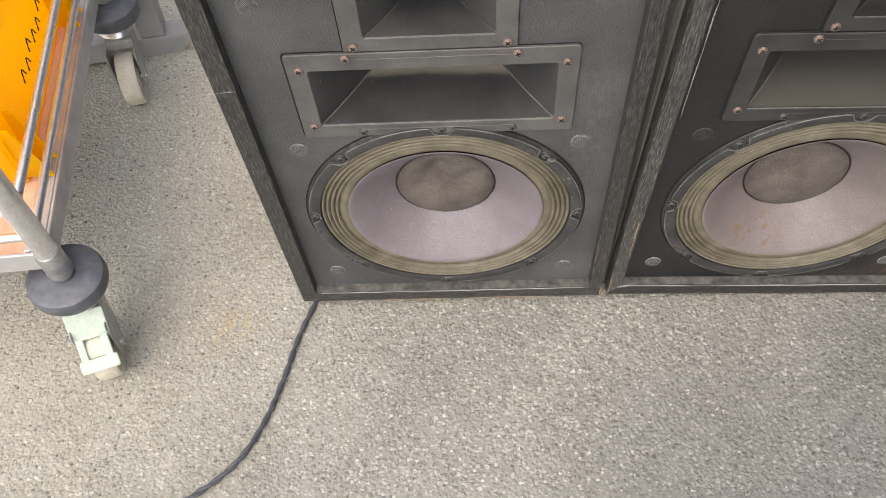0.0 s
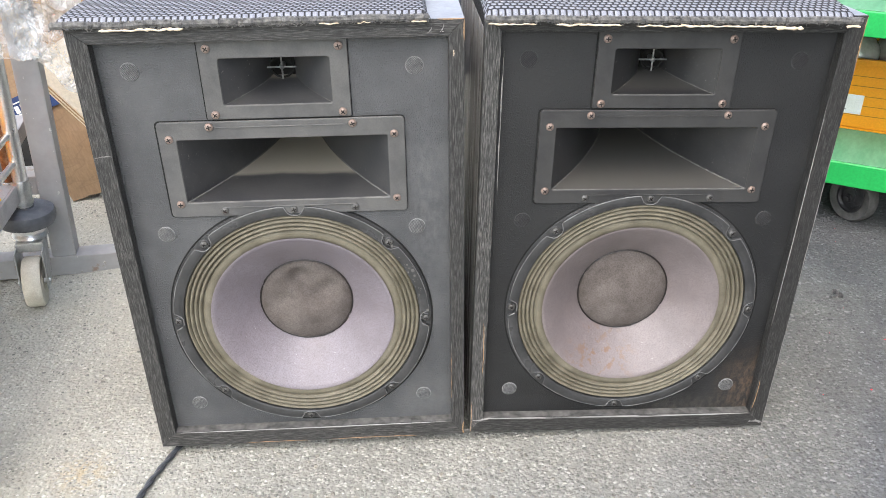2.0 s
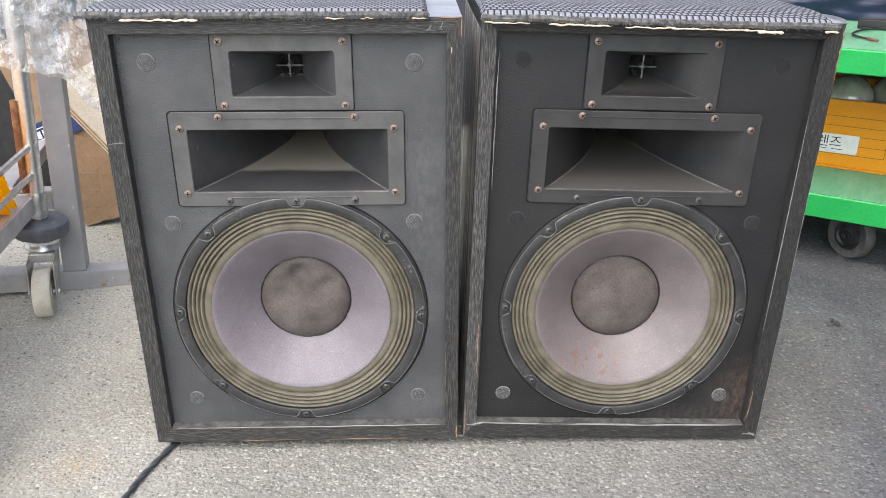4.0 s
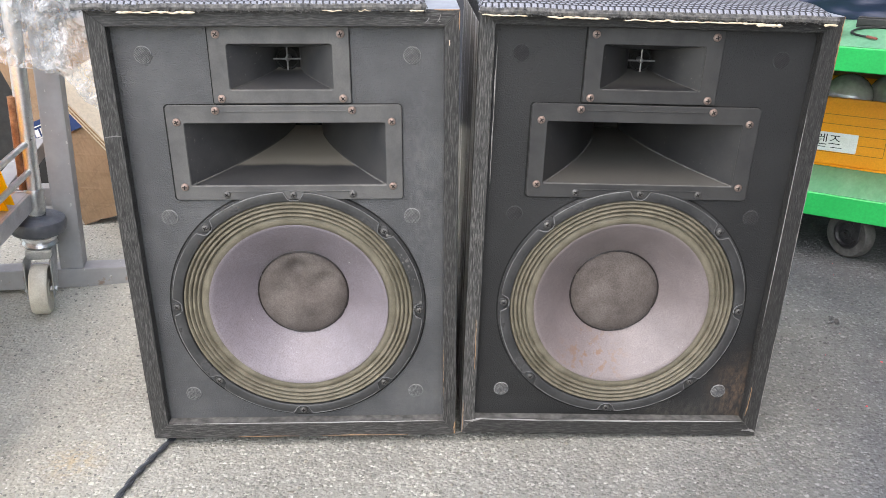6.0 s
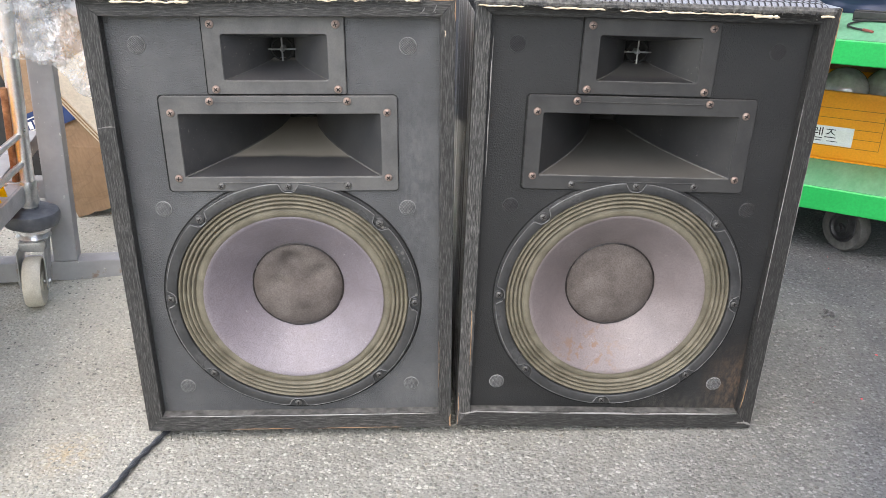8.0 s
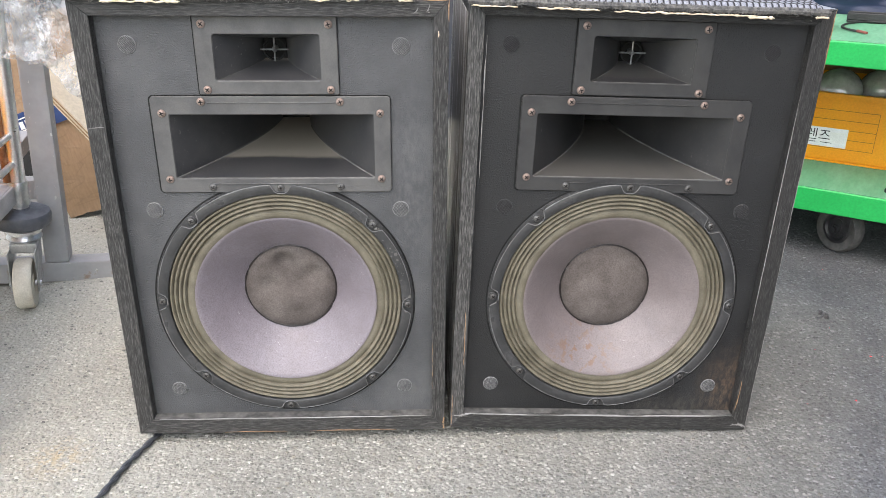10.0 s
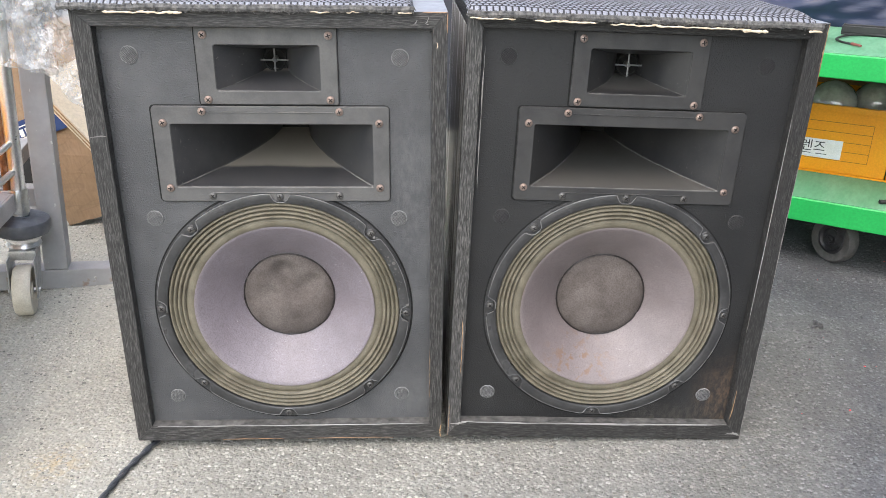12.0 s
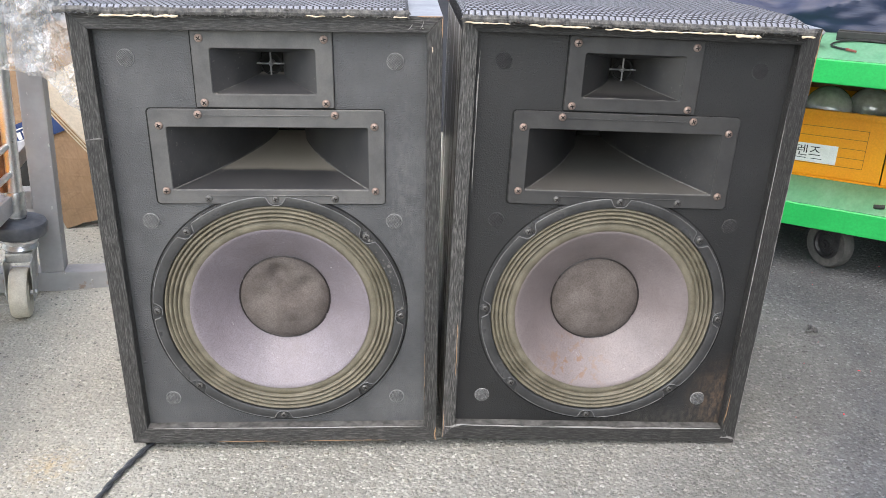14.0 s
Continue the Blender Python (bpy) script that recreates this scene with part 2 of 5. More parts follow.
def horn_material(dust=(0.30, 0.268, 0.22), tone=1.0, start=0.062):
    n = Nodes("dusty_moulded_plastic", 0.36)
    sep = n.t.nodes.new("ShaderNodeSeparateXYZ")
    n.link(n.co, sep.inputs[0])
    f, a = n.noise(600, 3), n.noise(16, 5)
    col = n.mix(n.ramp(a, [(0.38, 0.0), (0.72, 1.0)]), tuple(tone * p for p in (0.022, 0.0225, 0.0245)), tuple(tone * p for p in (0.046, 0.045, 0.045)))
    # dust settled deep in the mouth
    wave = n.math("ADD", sep.outputs[1], n.math("MULTIPLY", n.math("SUBTRACT", n.noise(7, 3), 0.5), 0.03))
    deep = n.ramp(wave, [(start, 0.0), (start + 0.007, 1.0)])
    nz = n.t.nodes.new("ShaderNodeSeparateXYZ")
    tc = n.t.nodes.new("ShaderNodeTexCoord")
    n.link(tc.outputs["Normal"], nz.inputs[0])
    flat = n.ramp(nz.outputs[2], [(0.55, 0.0), (0.85, 1.0)])
    col = n.mix(n.math("MULTIPLY", n.math("MULTIPLY", deep, flat), 0.9), col, dust)
    spot = n.math("MULTIPLY", n.ramp(n.noise(330, 3, None, 0.65), [(0.66, 0.0), (0.69, 1.0)]), n.ramp(n.noise(24, 3), [(0.44, 0.0), (0.6, 0.7)]))
    col = n.mix(spot, col, (0.20, 0.19, 0.175))
    n.color(n.mix(n.ramp(f, [(0.60, 0.0), (0.72, 0.4)]), col, (0.10, 0.097, 0.094)))
    n.bump(f, 0.0002, 0.6)
    n.rough(n.ramp(a, [(0.3, 0.29), (0.7, 0.44)]))
    n.b.inputs["Specular IOR Level"].default_value = 0.55
    return n.m


def cloth_material():
    """Coarse basket weave of dark yarn, sky sheen painted in as blue-grey."""
    n = Nodes("woven_grille_cloth", 0.8)
    sep = n.t.nodes.new("ShaderNodeSeparateXYZ")
    n.link(n.co, sep.inputs[0])
    px, py = 0.0068, 0.0056
    along = n.math("SUBTRACT", sep.outputs[1], n.math("MULTIPLY", sep.outputs[2], 1.1))
    row = n.math("FLOOR", n.math("DIVIDE", along, py))
    shift = n.math("MULTIPLY", n.math("MODULO", n.math("ABSOLUTE", row), 2.0), 0.5)
    u = n.math("FRACT", n.math("ADD", n.math("DIVIDE", sep.outputs[0], px), n.math("ADD", shift, 200.0)))
    v = n.math("FRACT", n.math("ADD", n.math("DIVIDE", along, py), 200.0))
    hu = n.math("SINE", n.math("MULTIPLY", u, math.pi))
    hv = n.math("SINE", n.math("MULTIPLY", v, math.pi))
    h = n.math("MULTIPLY", hu, hv)
    fuzz = n.noise(900, 3)
    yarn = n.mix(n.ramp(fuzz, [(0.35, 0.0), (0.7, 1.0)]), (0.165, 0.171, 0.198), (0.29, 0.297, 0.333))
    col = n.mix(n.ramp(h, [(0.25, 0.0), (0.55, 1.0)]), (0.012, 0.012, 0.014), yarn)
    dirt = n.noise(18, 4)
    n.color(n.mix(n.ramp(dirt, [(0.5, 0.0), (0.8, 0.35)]), col, (0.09, 0.085, 0.08)))
    n.bump(h, 0.0014, 1.0)
    n.bump(fuzz, 0.0003, 0.6)
    return n.m


def film_material():
    """Thin clear film: partly see-through, glossy, milky where it is folded."""
    n = Nodes("clear_plastic_film", 0.10)
    f = n.noise(52, 5, None, 0.7)
    crease = n.ramp(n.math("ABSOLUTE", n.math("SUBTRACT", n.noise(13, 5, n.scaled((1, 1, 0.5)), 0.62), 0.5)), [(0.0, 1.0), (0.03, 0.0)])
    n.color(n.mix(crease, (0.50, 0.515, 0.52), (0.74, 0.745, 0.75)))
    n.bump(f, 0.0025, 0.7)
    n.bump(n.noise(170, 3), 0.0006, 0.5)
    clear = n.t.nodes.new("ShaderNodeBsdfTransparent")
    clear.inputs[0].default_value = (0.97, 0.975, 0.98, 1)
    mixer = n.t.nodes.new("ShaderNodeMixShader")
    milky = n.ramp(n.noise(14, 5, None, 0.65), [(0.36, 0.16), (0.52, 0.36), (0.70, 0.75)])
    n.link(n.math("MAXIMUM", milky, n.math("MULTIPLY", crease, 0.5)), mixer.inputs[0])
    n.link(clear.outputs[0], mixer.inputs[1])
    n.link(n.b.outputs[0], mixer.inputs[2])
    n.link(mixer.outputs[0], n.t.nodes["Material Output"].inputs[0])
    return n.m


def glass_material():
    """Thin blown glass: clear, with a mirror sheen and a film of dust."""
    n = Nodes("dusty_glass", 0.5)
    n.b.inputs["Base Color"].default_value = (0.78, 0.77, 0.75, 1)
    clear = n.t.nodes.new("ShaderNodeBsdfTransparent")
    clear.inputs[0].default_value = (0.93, 0.93, 0.92, 1)
    shine = n.t.nodes.new("ShaderNodeBsdfGlossy")
    shine.inputs["Roughness"].default_value = 0.06
    edge = n.t.nodes.new("ShaderNodeFresnel")
    edge.inputs["IOR"].default_value = 1.6
    dusty = n.t.nodes.new("ShaderNodeMixShader")
    n.link(n.ramp(n.noise(40, 4), [(0.35, 0.36), (0.7, 0.62)]), dusty.inputs[0])
    n.link(clear.outputs[0], dusty.inputs[1])
    n.link(n.b.outputs[0], dusty.inputs[2])
    glossy = n.t.nodes.new("ShaderNodeMixShader")
    n.link(n.math("MINIMUM", n.math("ADD", edge.outputs[0], 0.06), 1.0), glossy.inputs[0])
    n.link(dusty.outputs[0], glossy.inputs[1])
    n.link(shine.outputs[0], glossy.inputs[2])
    n.link(glossy.outputs[0], n.t.nodes["Material Output"].inputs[0])
    return n.m


def pad_material(dark, light):
    """Hook tape: rows of tiny loops with a rubbed rim."""
    n = Nodes("hook_and_loop_pad", 0.9)
    sep = n.t.nodes.new("ShaderNodeSeparateXYZ")
    n.link(n.co, sep.inputs[0])
    u = n.math("SINE", n.math("MULTIPLY", sep.outputs[0], 3600.0))
    v = n.math("SINE", n.math("MULTIPLY", sep.outputs[2], 3600.0))
    h = n.math("ADD", n.math("MULTIPLY", n.math("MULTIPLY", u, v), 0.5), 0.5)
    rim = n.math("SQRT", n.math("ADD", n.math("MULTIPLY", sep.outputs[0], sep.outputs[0]), n.math("MULTIPLY", sep.outputs[2], sep.outputs[2])))
    col = n.mix(n.ramp(h, [(0.35, 0.0), (0.75, 1.0)]), dark, light)
    col = n.mix(n.ramp(n.noise(180, 4), [(0.4, 0.0), (0.65, 0.6)]), col, dark)
    worn = n.ramp(n.math("MULTIPLY", rim, 100.0), [(0.86, 0.0), (0.90, 0.8)])
    n.color(n.mix(n.math("MULTIPLY", worn, n.ramp(n.noise(120, 3), [(0.4, 0.2), (0.6, 1.0)])), col, tuple(1.3 * p for p in light)))
    n.bump(h, 0.0006)
    return n.m


ASPHALT = asphalt_material()
# veneer and baffle: A tones lit, B tones shaded, light put into the colour
VENEER_A, VENEER_B = veneer_material(0, 0.92), veneer_material(45, 0.6)
WORNUP = veneer_material(20, 1.45)[0]
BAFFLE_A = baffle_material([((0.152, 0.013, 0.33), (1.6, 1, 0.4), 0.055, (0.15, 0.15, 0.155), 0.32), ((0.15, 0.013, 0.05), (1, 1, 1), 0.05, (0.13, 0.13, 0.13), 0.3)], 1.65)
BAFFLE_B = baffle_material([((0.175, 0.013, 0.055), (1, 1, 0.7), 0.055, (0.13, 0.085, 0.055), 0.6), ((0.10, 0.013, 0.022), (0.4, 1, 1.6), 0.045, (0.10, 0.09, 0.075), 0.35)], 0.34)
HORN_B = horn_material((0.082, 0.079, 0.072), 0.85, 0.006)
HORN_T = horn_material((0.05, 0.048, 0.045), 0.7, 0.02)
FLANGE = grainy("dusty_lit_flange", (0.064, 0.0635, 0.0645), (0.108, 0.106, 0.104), 26, 0.5, fine=700, bump=0.00025)
CONE_A, CONE_B = cone_material(False), cone_material(True)
FELT, SURROUND, HORN, CLOTH = felt_material(), surround_material(), horn_material(tone=1.35), cloth_material()
FILM, GLASS = film_material(), glass_material()
EDGE_GLINT = grainy("enamel_edge_glint", (0.06, 0.06, 0.06), (0.24, 0.24, 0.24), 22, 0.35, fine=300)
BASKET = grainy("black_enamel_basket", (0.026, 0.0265, 0.0275), (0.056, 0.056, 0.057), 30, 0.33, fine=300, bump=0.0002)
GAP = grainy("black_gasket_and_throat", (0.003, 0.003, 0.003), (0.006, 0.006, 0.006), 30, 0.9)
DOT = pad_material((0.04, 0.041, 0.043), (0.22, 0.22, 0.22))
SCREW = grainy("tarnished_screw", (0.22, 0.15, 0.12), (0.36, 0.30, 0.27), 150, 0.45, 0.7, fine=900)
SCREW_DARK = grainy("blackened_screw", (0.07, 0.068, 0.065), (0.2, 0.195, 0.19), 150, 0.4, 0.7, fine=900)
PLUG = grainy("bare_metal_plug", (0.30, 0.30, 0.30), (0.5, 0.5, 0.5), 150, 0.35, 0.8, fine=900)
SLOT = grainy("recess_shade", (0.006, 0.005, 0.005), (0.012, 0.01, 0.01), 60, 0.9)
RAW = grainy("raw_split_wood", (0.26, 0.15, 0.075), (0.46, 0.31, 0.18), 90, 0.8, fine=500, stretch=(0.2, 1, 1))
SCUFF = grainy("scuffed_grey_edge", (0.16, 0.155, 0.15), (0.33, 0.32, 0.31), 120, 0.7, fine=500, stretch=(0.15, 1, 1))
# the sky's reflection on the glossy top is put into this pale blue
LAMINATE = grainy("sky_toned_laminate", (0.25, 0.27, 0.31), (0.35, 0.37, 0.41), 18, 0.5, fine=200, bump=0.0001)
GLUE_DARK = grainy("dark_cone_glue", (0.012, 0.009, 0.009), (0.03, 0.024, 0.022), 200, 0.5)
GLUE = grainy("dried_cream_glue", (0.55, 0.44, 0.30), (0.72, 0.63, 0.5), 120, 0.7, fine=500)
FRAY = grainy("frayed_yarn", (0.06, 0.06, 0.062), (0.19, 0.183, 0.172), 160, 0.95, fine=900)
RUBBER = grainy("black_rubber", (0.012, 0.012, 0.012), (0.026, 0.026, 0.026), 40, 0.6)
CABLE = grainy("grey_black_cable_sheath", (0.030, 0.034, 0.042), (0.07, 0.076, 0.088), 60, 0.5)
BUMPER = grainy("slate_plastic_bumper", (0.06, 0.066, 0.08), (0.12, 0.127, 0.145), 50, 0.45)
CHROME = grainy("scratched_chrome", (0.68, 0.68, 0.69), (0.85, 0.85, 0.86), 70, 0.34, 0.9, fine=500, bump=0.0001)
ZINC = grainy("zinc_plated_steel", (0.42, 0.43, 0.44), (0.6, 0.61, 0.62), 60, 0.38, 0.9)
DULLZINC = grainy("dull_zinc", (0.13, 0.13, 0.135), (0.3, 0.3, 0.3), 200, 0.5, 0.6)
RUST = grainy("rusted_chrome", (0.17, 0.065, 0.025), (0.36, 0.19, 0.10), 60, 0.6, 0.4)
STEEL = grainy("grey_angle_steel", (0.42, 0.41, 0.42), (0.55, 0.54, 0.55), 25, 0.45, 0.4)
def rack_paint():
    """Grey enamel with pale chips, scratches and rust coming through low down."""
    n = Nodes("grey_rack_paint", 0.5)
    col = n.mix(n.ramp(n.noise(14, 5), [(0.35, 0.0), (0.68, 1.0)]), (0.235, 0.235, 0.243), (0.325, 0.325, 0.333))
    chip = n.math("MULTIPLY", n.ramp(n.noise(130, 3, n.scaled((1, 1, 0.6)), 0.6), [(0.66, 0.0), (0.69, 1.0)]), n.ramp(n.noise(12, 2), [(0.42, 0.0), (0.55, 0.9)]))
    col = n.mix(chip, col, (0.55, 0.55, 0.54))
    worn = n.math("MULTIPLY", n.ramp(n.noise(34, 5, None, 0.7), [(0.58, 0.0), (0.68, 0.7)]), n.ramp(n.split(2), [(0.01, 1.0), (0.12, 0.0)]))
    n.color(n.mix(worn, col, (0.20, 0.12, 0.07)))
    n.bump(chip, 0.0005, 0.6)
    return n.m


RACKPAINT = rack_paint()
WHEELTYRE = grainy("worn_cream_nylon", (0.48, 0.44, 0.36), (0.62, 0.585, 0.50), 40, 0.5)
LEVER = grainy("pale_green_plastic", (0.38, 0.46, 0.39), (0.50, 0.57, 0.50), 40, 0.45)
def glowing_through(m, colour, share):
    """Thin coloured plastic that lets some light through."""
    t = m.node_tree
    out, shader = t.nodes["Material Output"], t.nodes["Principled BSDF"]
    thin = t.nodes.new("ShaderNodeBsdfTranslucent")
    thin.inputs[0].default_value = rgba(colour)
    mixer = t.nodes.new("ShaderNodeMixShader")
    mixer.inputs[0].default_value = share
    t.links.new(shader.outputs[0], mixer.inputs[1])
    t.links.new(thin.outputs[0], mixer.inputs[2])
    t.links.new(mixer.outputs[0], out.inputs[0])
    return m


YELLOW = glowing_through(grainy("yellow_crate_plastic", (0.96, 0.66, 0.008), (0.98, 0.72, 0.012), 10, 0.38, fine=250, bump=0.0001), (0.99, 0.72, 0.01), 0.72)
ORANGE = glowing_through(grainy("amber_box_plastic", (0.86, 0.34, 0.006), (0.92, 0.40, 0.01), 10, 0.42, fine=250, bump=0.0001), (0.92, 0.42, 0.01), 0.2)
PLYSHELF = grainy("salmon_shelf_board", (0.62, 0.36, 0.24), (0.72, 0.46, 0.33), 18, 0.6, fine=260, stretch=(1, 0.2, 1))
GREEN = grainy("green_cart_paint", (0.012, 0.36, 0.075), (0.025, 0.45, 0.10), 9, 0.38, fine=200, bump=0.0001)
GREENTOP = grainy("dusty_green_deck", (0.10, 0.30, 0.16), (0.20, 0.40, 0.25), 11, 0.6, fine=150, bump=0.0002, stretch=(1, 0.25, 1))
def card_material():
    """Creased corrugated board: flutes, scuffs and dents."""
    n = Nodes("brown_cardboard", 0.85)
    a, f = n.noise(9, 5), n.noise(240, 4, n.scaled((1, 1, 0.2)))
    col = n.mix(n.ramp(a, [(0.35, 0.0), (0.68, 1.0)]), (0.235, 0.155, 0.09), (0.33, 0.225, 0.138))
    crease = n.ramp(n.math("ABSOLUTE", n.math("SUBTRACT", n.noise(7, 3, n.scaled((0.5, 1, 1.6))), 0.5)), [(0.0, 1.0), (0.012, 0.0)])
    col = n.mix(n.math("MULTIPLY", crease, 0.22), col, (0.12, 0.075, 0.045))
    n.color(n.mix(n.ramp(f, [(0.4, 0.0), (0.7, 0.35)]), col, (0.16, 0.10, 0.06)))
    n.bump(a, 0.012, 0.8)
    flute = n.math("SINE", n.math("MULTIPLY", n.math("ADD", n.math("MULTIPLY", n.split(2), 1.0), n.math("MULTIPLY", n.split(0), 0.35)), 160.0))
    n.bump(n.ramp(flute, [(0.9, 0.0), (0.99, 1.0)]), 0.0008, 0.4)
    return n.m


CARD = card_material()
PRINT = grainy("blue_print_band", (0.012, 0.035, 0.125), (0.02, 0.05, 0.165), 40, 0.7)
WHITE = grainy("white_print", (0.66, 0.66, 0.64), (0.76, 0.76, 0.74), 40, 0.6)
PLYFACE = grainy("birch_board_face", (0.70, 0.58, 0.42), (0.80, 0.69, 0.53), 16, 0.65, fine=260, stretch=(0.2, 1, 1))
PLYEDGE = grainy("layered_board_edge", (0.26, 0.15, 0.075), (0.52, 0.36, 0.2), 150, 0.8, fine=300, stretch=(0.05, 0.05, 1))
NAVY = grainy("navy_plastic_sheet", (0.010, 0.016, 0.048), (0.022, 0.034, 0.085), 7, 0.42, fine=60, bump=0.0015, stretch=(0.15, 1, 1))
RED = grainy("red_plastic", (0.55, 0.03, 0.04), (0.68, 0.06, 0.07), 20, 0.4)
REDDULL = grainy("faded_red_plastic", (0.20, 0.05, 0.04), (0.30, 0.09, 0.07), 60, 0.6)
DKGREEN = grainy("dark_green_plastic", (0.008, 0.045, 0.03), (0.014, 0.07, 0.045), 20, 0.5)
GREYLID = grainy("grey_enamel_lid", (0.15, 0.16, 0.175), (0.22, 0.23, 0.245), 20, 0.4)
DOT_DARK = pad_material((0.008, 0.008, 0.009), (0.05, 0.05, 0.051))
DUST = grainy("settled_dust", (0.10, 0.097, 0.092), (0.17, 0.165, 0.155), 120, 0.9, fine=900)
# worn veneer, paled to stand in for light reaching into the gap
SIDE_WORN_LIT = grainy("worn_lit_side_veneer", (0.48, 0.465, 0.44), (0.68, 0.655, 0.62), 60, 0.24, fine=420, stretch=(1, 1, 0.05))
REFLECTOR = grainy("dull_silver_lining", (0.55, 0.55, 0.54), (0.7, 0.7, 0.69), 30, 0.25, 0.9)
INK = grainy("black_ink", (0.01, 0.01, 0.012), (0.02, 0.02, 0.022), 50, 0.6)
INKBROWN = grainy("moulded_line", (0.30, 0.13, 0.005), (0.36, 0.16, 0.008), 50, 0.6)
BROWN = grainy("brown_carton_inside", (0.20, 0.10, 0.04), (0.30, 0.16, 0.07), 20, 0.8)


# ---- mesh helpers ----
def part(name, bm, material, parent=None, label="", smooth=False, m=None):
    bmesh.ops.recalc_face_normals(bm, faces=bm.faces[:])
    me = bpy.data.meshes.new(name)
    for f in bm.faces:
        f.smooth = smooth
    bm.to_mesh(me)
    bm.free()
    for mm in (material if isinstance(material, (list, tuple)) else [material]):
        me.materials.append(mm)
    ob = new(name, me)
    if smooth:
        me.set_sharp_from_angle(angle=radians(42))
    if parent:
        ob.parent = parent
    if m is not None:
        ob.matrix_basis = m
    if label:
        tagged(ob, label)
    return ob


def thing(name, m, label, category, group="", kind=""):
    ob = new(name)
    ob.empty_display_size = 0.05
    ob.matrix_basis = m
    return tagged(ob, label, category, group, kind)


def box(bm, lo, hi, bevel=0.0, segs=2, m=None, mat=0):
    r = bmesh.ops.create_cube(bm, size=1.0)
    vs = r["verts"]
    for v in vs:
        v.co = Vector([(a + b) / 2 + c * (b - a) for a, b, c in zip(lo, hi, v.co)])
    if bevel:
        es = list({e for v in vs for e in v.link_edges})
        out = bmesh.ops.bevel(bm, geom=es, offset=bevel, segments=segs, profile=0.7, affect="EDGES")
        vs = list({v for f in out["faces"] for v in f.verts} | {v for v in vs if v.is_valid})
    fs = {f for v in vs for f in v.link_faces}
    for f in fs:
        f.material_index = mat
    if m is not None:
        bmesh.ops.transform(bm, matrix=m, verts=vs)
    return vs


def lathe(bm, profile, segs=48, axis="y", centre=(0, 0, 0), mat=0):
    """Turns a profile of (radius, along) round an axis."""
    rings = []
    for r, a in profile:
        ring = []
        for i in range(segs if r > 1e-6 else 1):
            t = 2 * math.pi * i / segs
            c, s = r * math.cos(t), r * math.sin(t)
            p = {"y": (c, a, s), "z": (c, s, a), "x": (a, c, s)}[axis]
            ring.append(bm.verts.new(Vector(p) + Vector(centre)))
        rings.append(ring)
    for a, b in zip(rings, rings[1:]):
        for i in range(segs):
            j = (i + 1) % segs
            if len(a) == 1 and len(b) == 1:
                continue
            q = [a[0], b[j], b[i]] if len(a) == 1 else [a[i], a[j], b[0]] if len(b) == 1 else [a[i], a[j], b[j], b[i]]
            bm.faces.new(q).material_index = mat
    return [v for r in rings for v in r]


def tube(bm, pts, r, segs=10, caps=True, mat=0):
    pts = [Vector(p) for p in pts]
    rings = []
    up = Vector((0, 0, 1))
    for i, p in enumerate(pts):
        d = (pts[min(i + 1, len(pts) - 1)] - pts[max(i - 1, 0)]).normalized()
        ref = up if abs(d.dot(up)) < 0.9 else Vector((1, 0, 0))
        a = d.cross(ref).normalized()
        b = d.cross(a)
        rad = r[i] if isinstance(r, (list, tuple)) else r
        rings.append([bm.verts.new(p + rad * (math.cos(t) * a + math.sin(t) * b)) for t in (2 * math.pi * k / segs for k in range(segs))])
    for a, b in zip(rings, rings[1:]):
        for k in range(segs):
            bm.faces.new((a[k], a[(k + 1) % segs], b[(k + 1) % segs], b[k])).material_index = mat
    if caps:
        bm.faces.new(rings[0]).material_index = mat
        bm.faces.new(rings[-1]).material_index = mat


def spline(pts, n=8):
    """Catmull-Rom through the points."""
    pts = [Vector(p) for p in pts]
    q = [2 * pts[0] - pts[1], *pts, 2 * pts[-1] - pts[-2]]
    out = []
    for i in range(1, len(q) - 2):
        for k in range(n):
            t = k / n
            a, b, c, d = q[i - 1:i + 3]
            out.append(0.5 * (2 * b + (c - a) * t + (2 * a - 5 * b + 4 * c - d) * t * t + (3 * b - a - 3 * c + d) * t ** 3))
    return out + [pts[-1]]


def rrect(x0, x1, z0, z1, r, n=5):
    """A rounded rectangle's outline in x and z."""
    out = []
    for cx, cz, a0 in ((x1 - r, z1 - r, 0), (x0 + r, z1 - r, 90), (x0 + r, z0 + r, 180), (x1 - r, z0 + r, 270)):
        for k in range(n + 1):
            a = radians(a0 + 90 * k / n)
            out.append((cx + r * math.cos(a), cz + r * math.sin(a)))
    return out


def circle(cx, cz, r, n=72):
    return [(cx + r * math.cos(2 * math.pi * k / n), cz + r * math.sin(2 * math.pi * k / n)) for k in range(n)]


